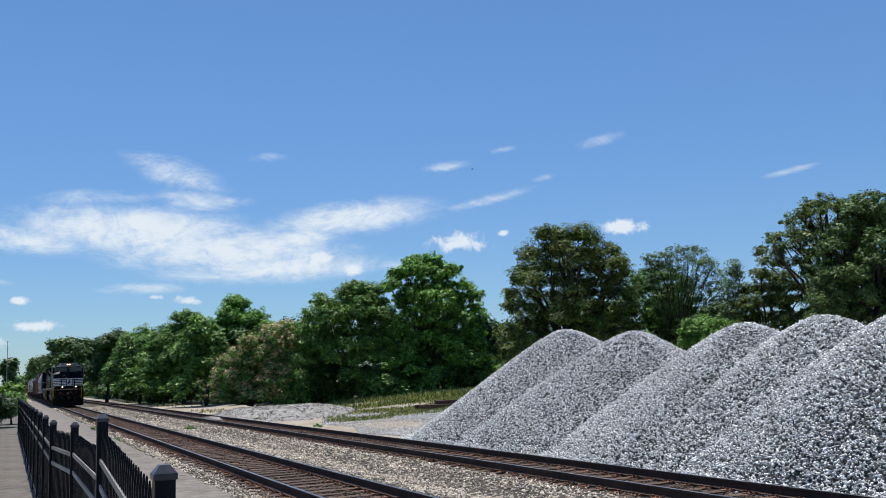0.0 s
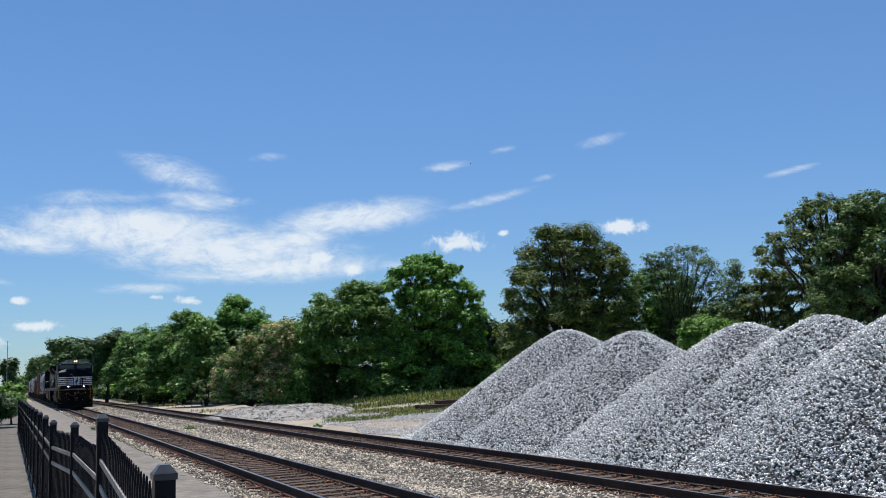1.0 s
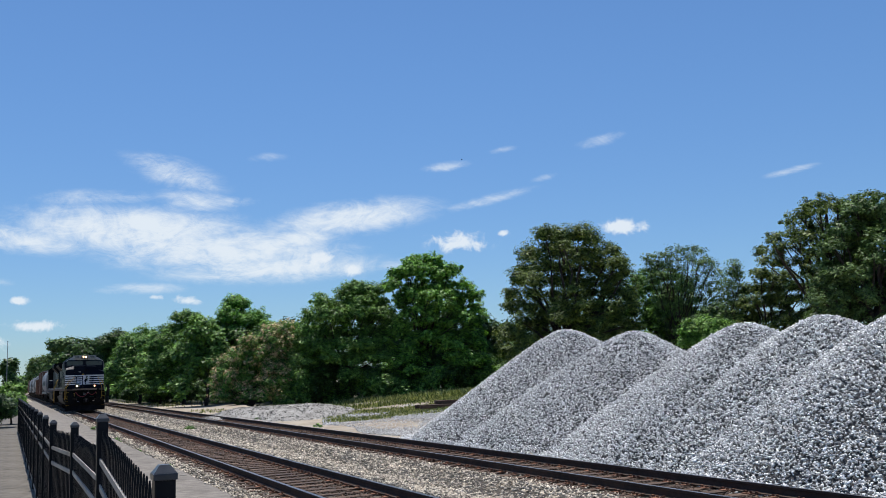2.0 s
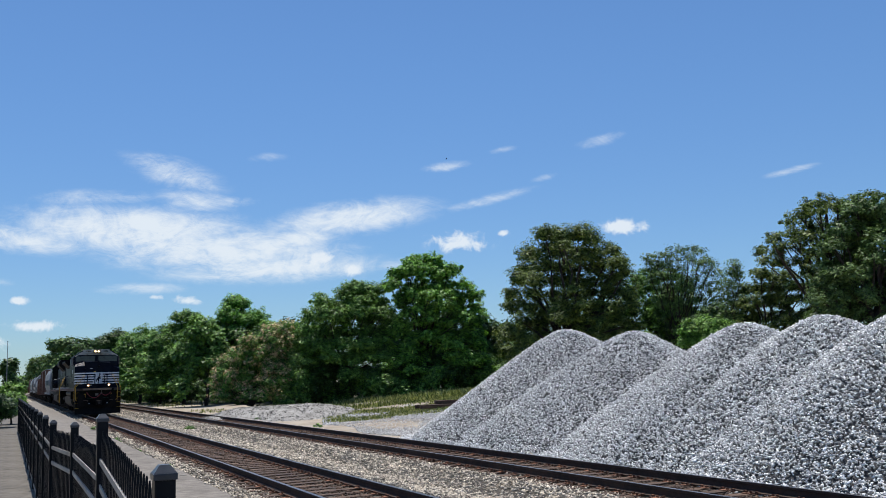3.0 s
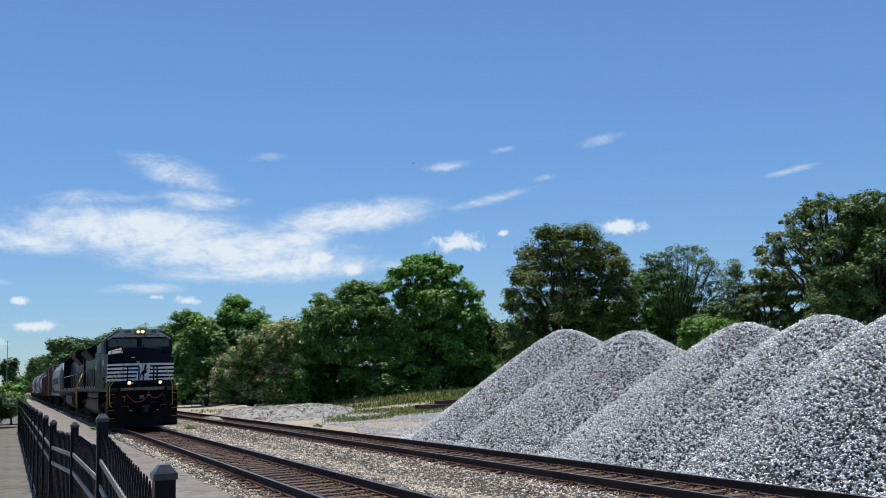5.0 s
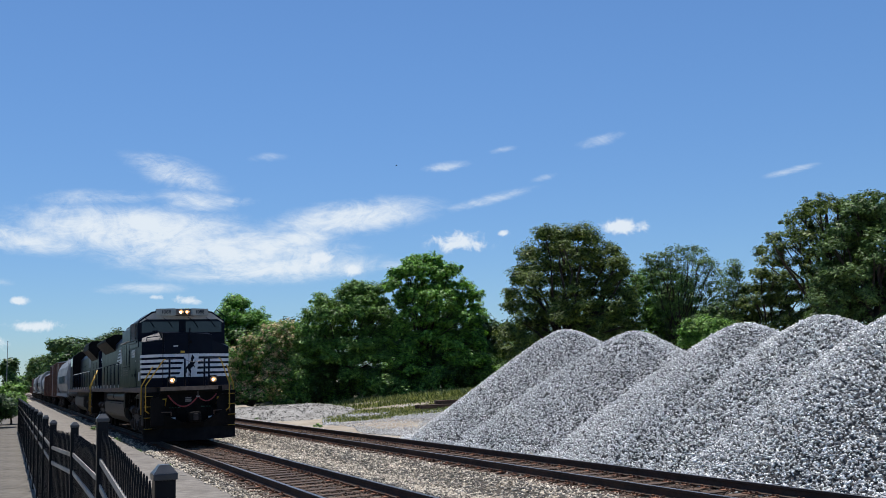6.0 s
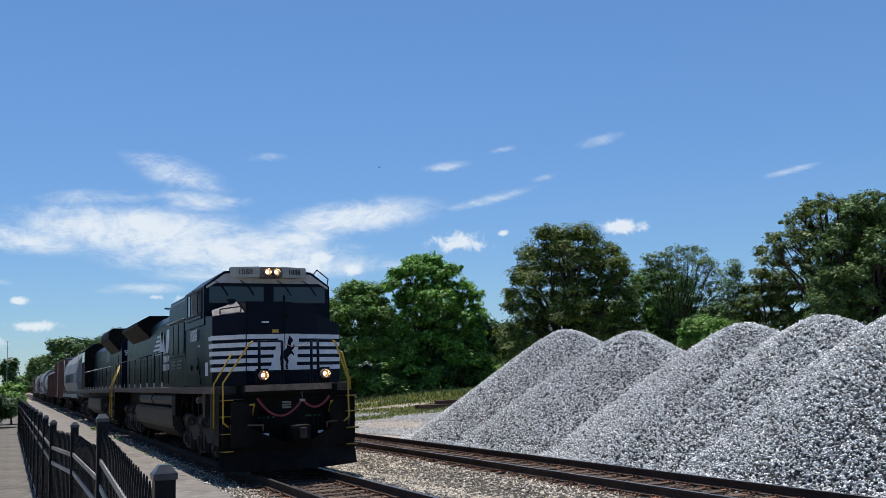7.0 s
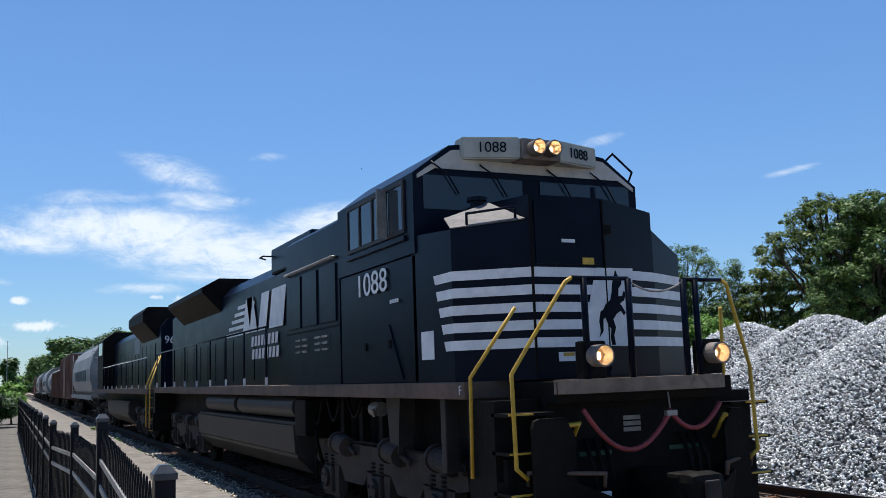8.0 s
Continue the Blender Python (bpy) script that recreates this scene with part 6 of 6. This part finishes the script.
def make_hopper(start):
    length = 19.2
    car = wagon_base("hopper_wagon", "pale grey covered hopper wagon with dark worn lettering", start, length)
    prof = [(-0.9, 1.25), (-1.36, 1.7), (-1.55, 2.3), (-1.57, 3.0), (-1.45, 3.7), (-1.15, 4.2), (-0.7, 4.5), (0.7, 4.5), (1.15, 4.2), (1.45, 3.7), (1.57, 3.0), (1.55, 2.3), (1.36, 1.7), (0.9, 1.25)]
    part("body", prism(prof, "y", 1.3, length - 1.3), M_LIGHTGREY, car, smooth=False)
    part("running_board", box(-0.7, 0.7, 0.6, length - 0.6, 4.52, 4.60), M_ROOF, car)
    for s in (-1, 1):
        part("side_sill", box(s * 1.5 - 0.06, s * 1.5 + 0.06, 0.3, length - 0.3, 1.25, 1.5), M_LIGHTGREY, car)
        for k in range(7):
            y = 4.5 + 1.5 * k
            part("letter_bar", plate([(s * 1.582, y + 0.9, 2.35), (s * 1.582, y, 2.35), (s * 1.588, y, 2.95), (s * 1.588, y + 0.9, 2.95)], 0.01 * -s), M_TEAL, car)
        for y in (0.45, length - 0.45):
            for x in (1.15, 1.5):
                hand_rail(car, [(s * x, y, 1.2), (s * x, y, 4.3)], 0.025, M_LIGHTGREY, "ladder_rail")
            for k in range(8):
                hand_rail(car, [(s * 1.15, y, 1.4 + 0.36 * k), (s * 1.5, y, 1.4 + 0.36 * k)], 0.016, M_LIGHTGREY, "rung")
    for k in range(4):
        y = 3.6 + 4.0 * k
        bm = prism([(-1.1, 1.3), (-0.35, 0.45), (0.35, 0.45), (1.1, 1.3)], "y", y - 1.2, y + 1.2)
        part("discharge_hopper", bm, M_SOOT, car)
    for y in (1.25, length - 1.25):
        part("end_slope", prism([(-1.4, 1.5), (-1.4, 1.62), (1.4, 1.62), (1.4, 1.5)], "y", min(y, y + (1 if y < 5 else -1) * -1.0), max(y, y + (1 if y < 5 else -1) * -1.0)), M_LIGHTGREY, car)
    return car


def make_boxcar(start, paint, label, h=4.75, length=18.4):
    car = wagon_base("box_wagon", label, start, length)
    part("body", box(-1.5, 1.5, 0.4, length - 0.4, 1.1, h - 0.25, 0.03), paint, car)
    part("roof", prism([(-1.54, h - 0.25), (0, h), (1.54, h - 0.25)], "y", 0.36, length - 0.36), M_ROOF, car)
    for s in (-1, 1):
        part("door", box(s * 1.54 - 0.04, s * 1.54 + 0.04, length / 2 - 1.6, length / 2 + 1.6, 1.15, h - 0.4), paint, car)
        for k in range(12):
            y = 0.9 + (length - 1.8) * k / 11
            if abs(y - length / 2) > 1.8:
                part("rib", box(s * 1.52 - 0.03, s * 1.52 + 0.03, y - 0.06, y + 0.06, 1.15, h - 0.35), paint, car)
    for k in range(9):
        part("end_rib", box(-1.4, 1.4, 0.33, 0.40, 1.3 + 0.34 * k, 1.46 + 0.34 * k), paint, car)
    return car


def make_gondola(start, paint, label, h=2.5, length=16.5):
    car = wagon_base("gondola_wagon", label, start, length)
    part("floor", box(-1.45, 1.45, 0.3, length - 0.3, 1.05, 1.2), M_SOOT, car)
    for s in (-1, 1):
        part("side_wall", box(s * 1.48 - 0.05, s * 1.48 + 0.05, 0.3, length - 0.3, 1.05, h, 0.01), paint, car)
        part("top_rail", box(s * 1.5 - 0.09, s * 1.5 + 0.09, 0.25, length - 0.25, h - 0.05, h + 0.08, 0.01), paint, car)
        for k in range(11):
            y = 0.6 + (length - 1.2) * k / 10
            part("post", box(s * 1.56 - 0.06, s * 1.56 + 0.06, y - 0.08, y + 0.08, 1.05, h), paint, car)
    for y in (0.3, length - 0.3):
        part("end_wall", box(-1.45, 1.45, y - 0.05, y + 0.05, 1.05, h), paint, car)
    return car


def make_tank_car(start, paint, label, length=15.5):
    car = wagon_base("tank_wagon", label, start, length)
    bm = add_rod(bmesh.new(), (0, 0.9, 2.75), (0, length - 0.9, 2.75), 1.48, 28)
    for y, s in ((0.9, -1), (length - 0.9, 1)):
        bmesh.ops.create_uvsphere(bm, u_segments=28, v_segments=10, radius=1.48, matrix=Matrix.Translation((0, y, 2.75)) @ Matrix.Diagonal((1, 0.35, 1, 1)))
    part("tank", bm, paint, car, smooth=True)
    part("dome", add_rod(bmesh.new(), (0, length / 2, 4.15), (0, length / 2, 4.6), 0.45, 18), paint, car)
    for s in (-1, 1):
        hand_rail(car, [(s * 0.8, length / 2 - 1.5, 4.45), (s * 0.8, length / 2 + 1.5, 4.45)], 0.03, M_SOOT)
        part("side_sill", box(s * 1.3 - 0.08, s * 1.3 + 0.08, 0.2, length - 0.2, 1.05, 1.25), M_SOOT, car)
    return car


TRAIN = [(lead, 0.0), (second, 22.3)]
here = 45.0
for build, gap in (
        (lambda s: make_hopper(s), 20.4),
        (lambda s: make_boxcar(s, M_OXIDE, "tall oxide brown box wagon with pale roof"), 19.6),
        (lambda s: make_gondola(s, M_OXIDE, "rusty brown high-sided gondola wagon", 3.5), 17.7),
        (lambda s: make_tank_car(s, M_LIGHTGREY, "pale grey tank wagon with a domed top"), 16.6),
        (lambda s: make_hopper(s), 20.4),
        (lambda s: make_tank_car(s, M_SOOT, "black tank wagon with a domed top"), 16.6),
        (lambda s: make_hopper(s), 20.4),
        (lambda s: make_boxcar(s, M_OXIDE, "oxide brown box wagon with pale roof", 4.4), 19.6),
        (lambda s: make_gondola(s, M_OXIDE, "rusty brown open gondola wagon"), 17.7)):
    TRAIN.append((build(here), here))
    here += gap


# a small bird over the wood
def make_bird():
    bm = bmesh.new()
    bmesh.ops.create_uvsphere(bm, u_segments=10, v_segments=6, radius=0.05, matrix=Matrix.Diagonal((2.2, 1, 0.8, 1)))
    bird = tagged(new("bird"), "small dark soaring bird", "bird")
    part("body", bm, M_SOOT, bird)
    for s in (-1, 1):
        part("wing", plate([(-0.05, s * 0.02, 0.01), (0.06, s * 0.02, 0.01), (0.04, s * 0.27, 0.09), (-0.04, s * 0.25, 0.08)], 0.006 * s), M_SOOT, bird)
    part("tail", plate([(-0.10, -0.025, 0), (-0.10, 0.025, 0), (-0.20, 0.04, 0), (-0.20, -0.04, 0)], -0.006), M_SOOT, bird)
    return bird


bird = make_bird()


def train_y(t):
    return 108.73 - 12.591 * t + 0.0153 * t * t


def motions():
    for car, offset in TRAIN:
        walk(car, [(0.5 * k, pose(TRACK, train_y(0.5 * k) + offset, 0)) for k in range(17)])
    for ob, y, r in WHEELS:
        if ob.parent in (lead, second):
            walk(ob, [(k / 30, Matrix.Translation((0, y, r)) @ Matrix.Rotation((train_y(0) - train_y(k / 30)) / r, 4, "X")) for k in range(241)])
    walk(bird, [(t, pose(x, y, z, 0, 0, turn)) for t, x, y, z, turn in BIRD])


BIRD = (
    (0.0, 59.6, 115.5, 31.4, 160),
    (1.0, 59.4, 115.6, 32.2, 160),
    (1.5, 59.0, 115.8, 32.6, 160),
    (3.5, 55.2, 117.7, 33.1, 160),
    (4.5, 53.0, 118.7, 32.8, 160),
    (8.0, 45.0, 122.0, 31.9, 160),
)
motions()
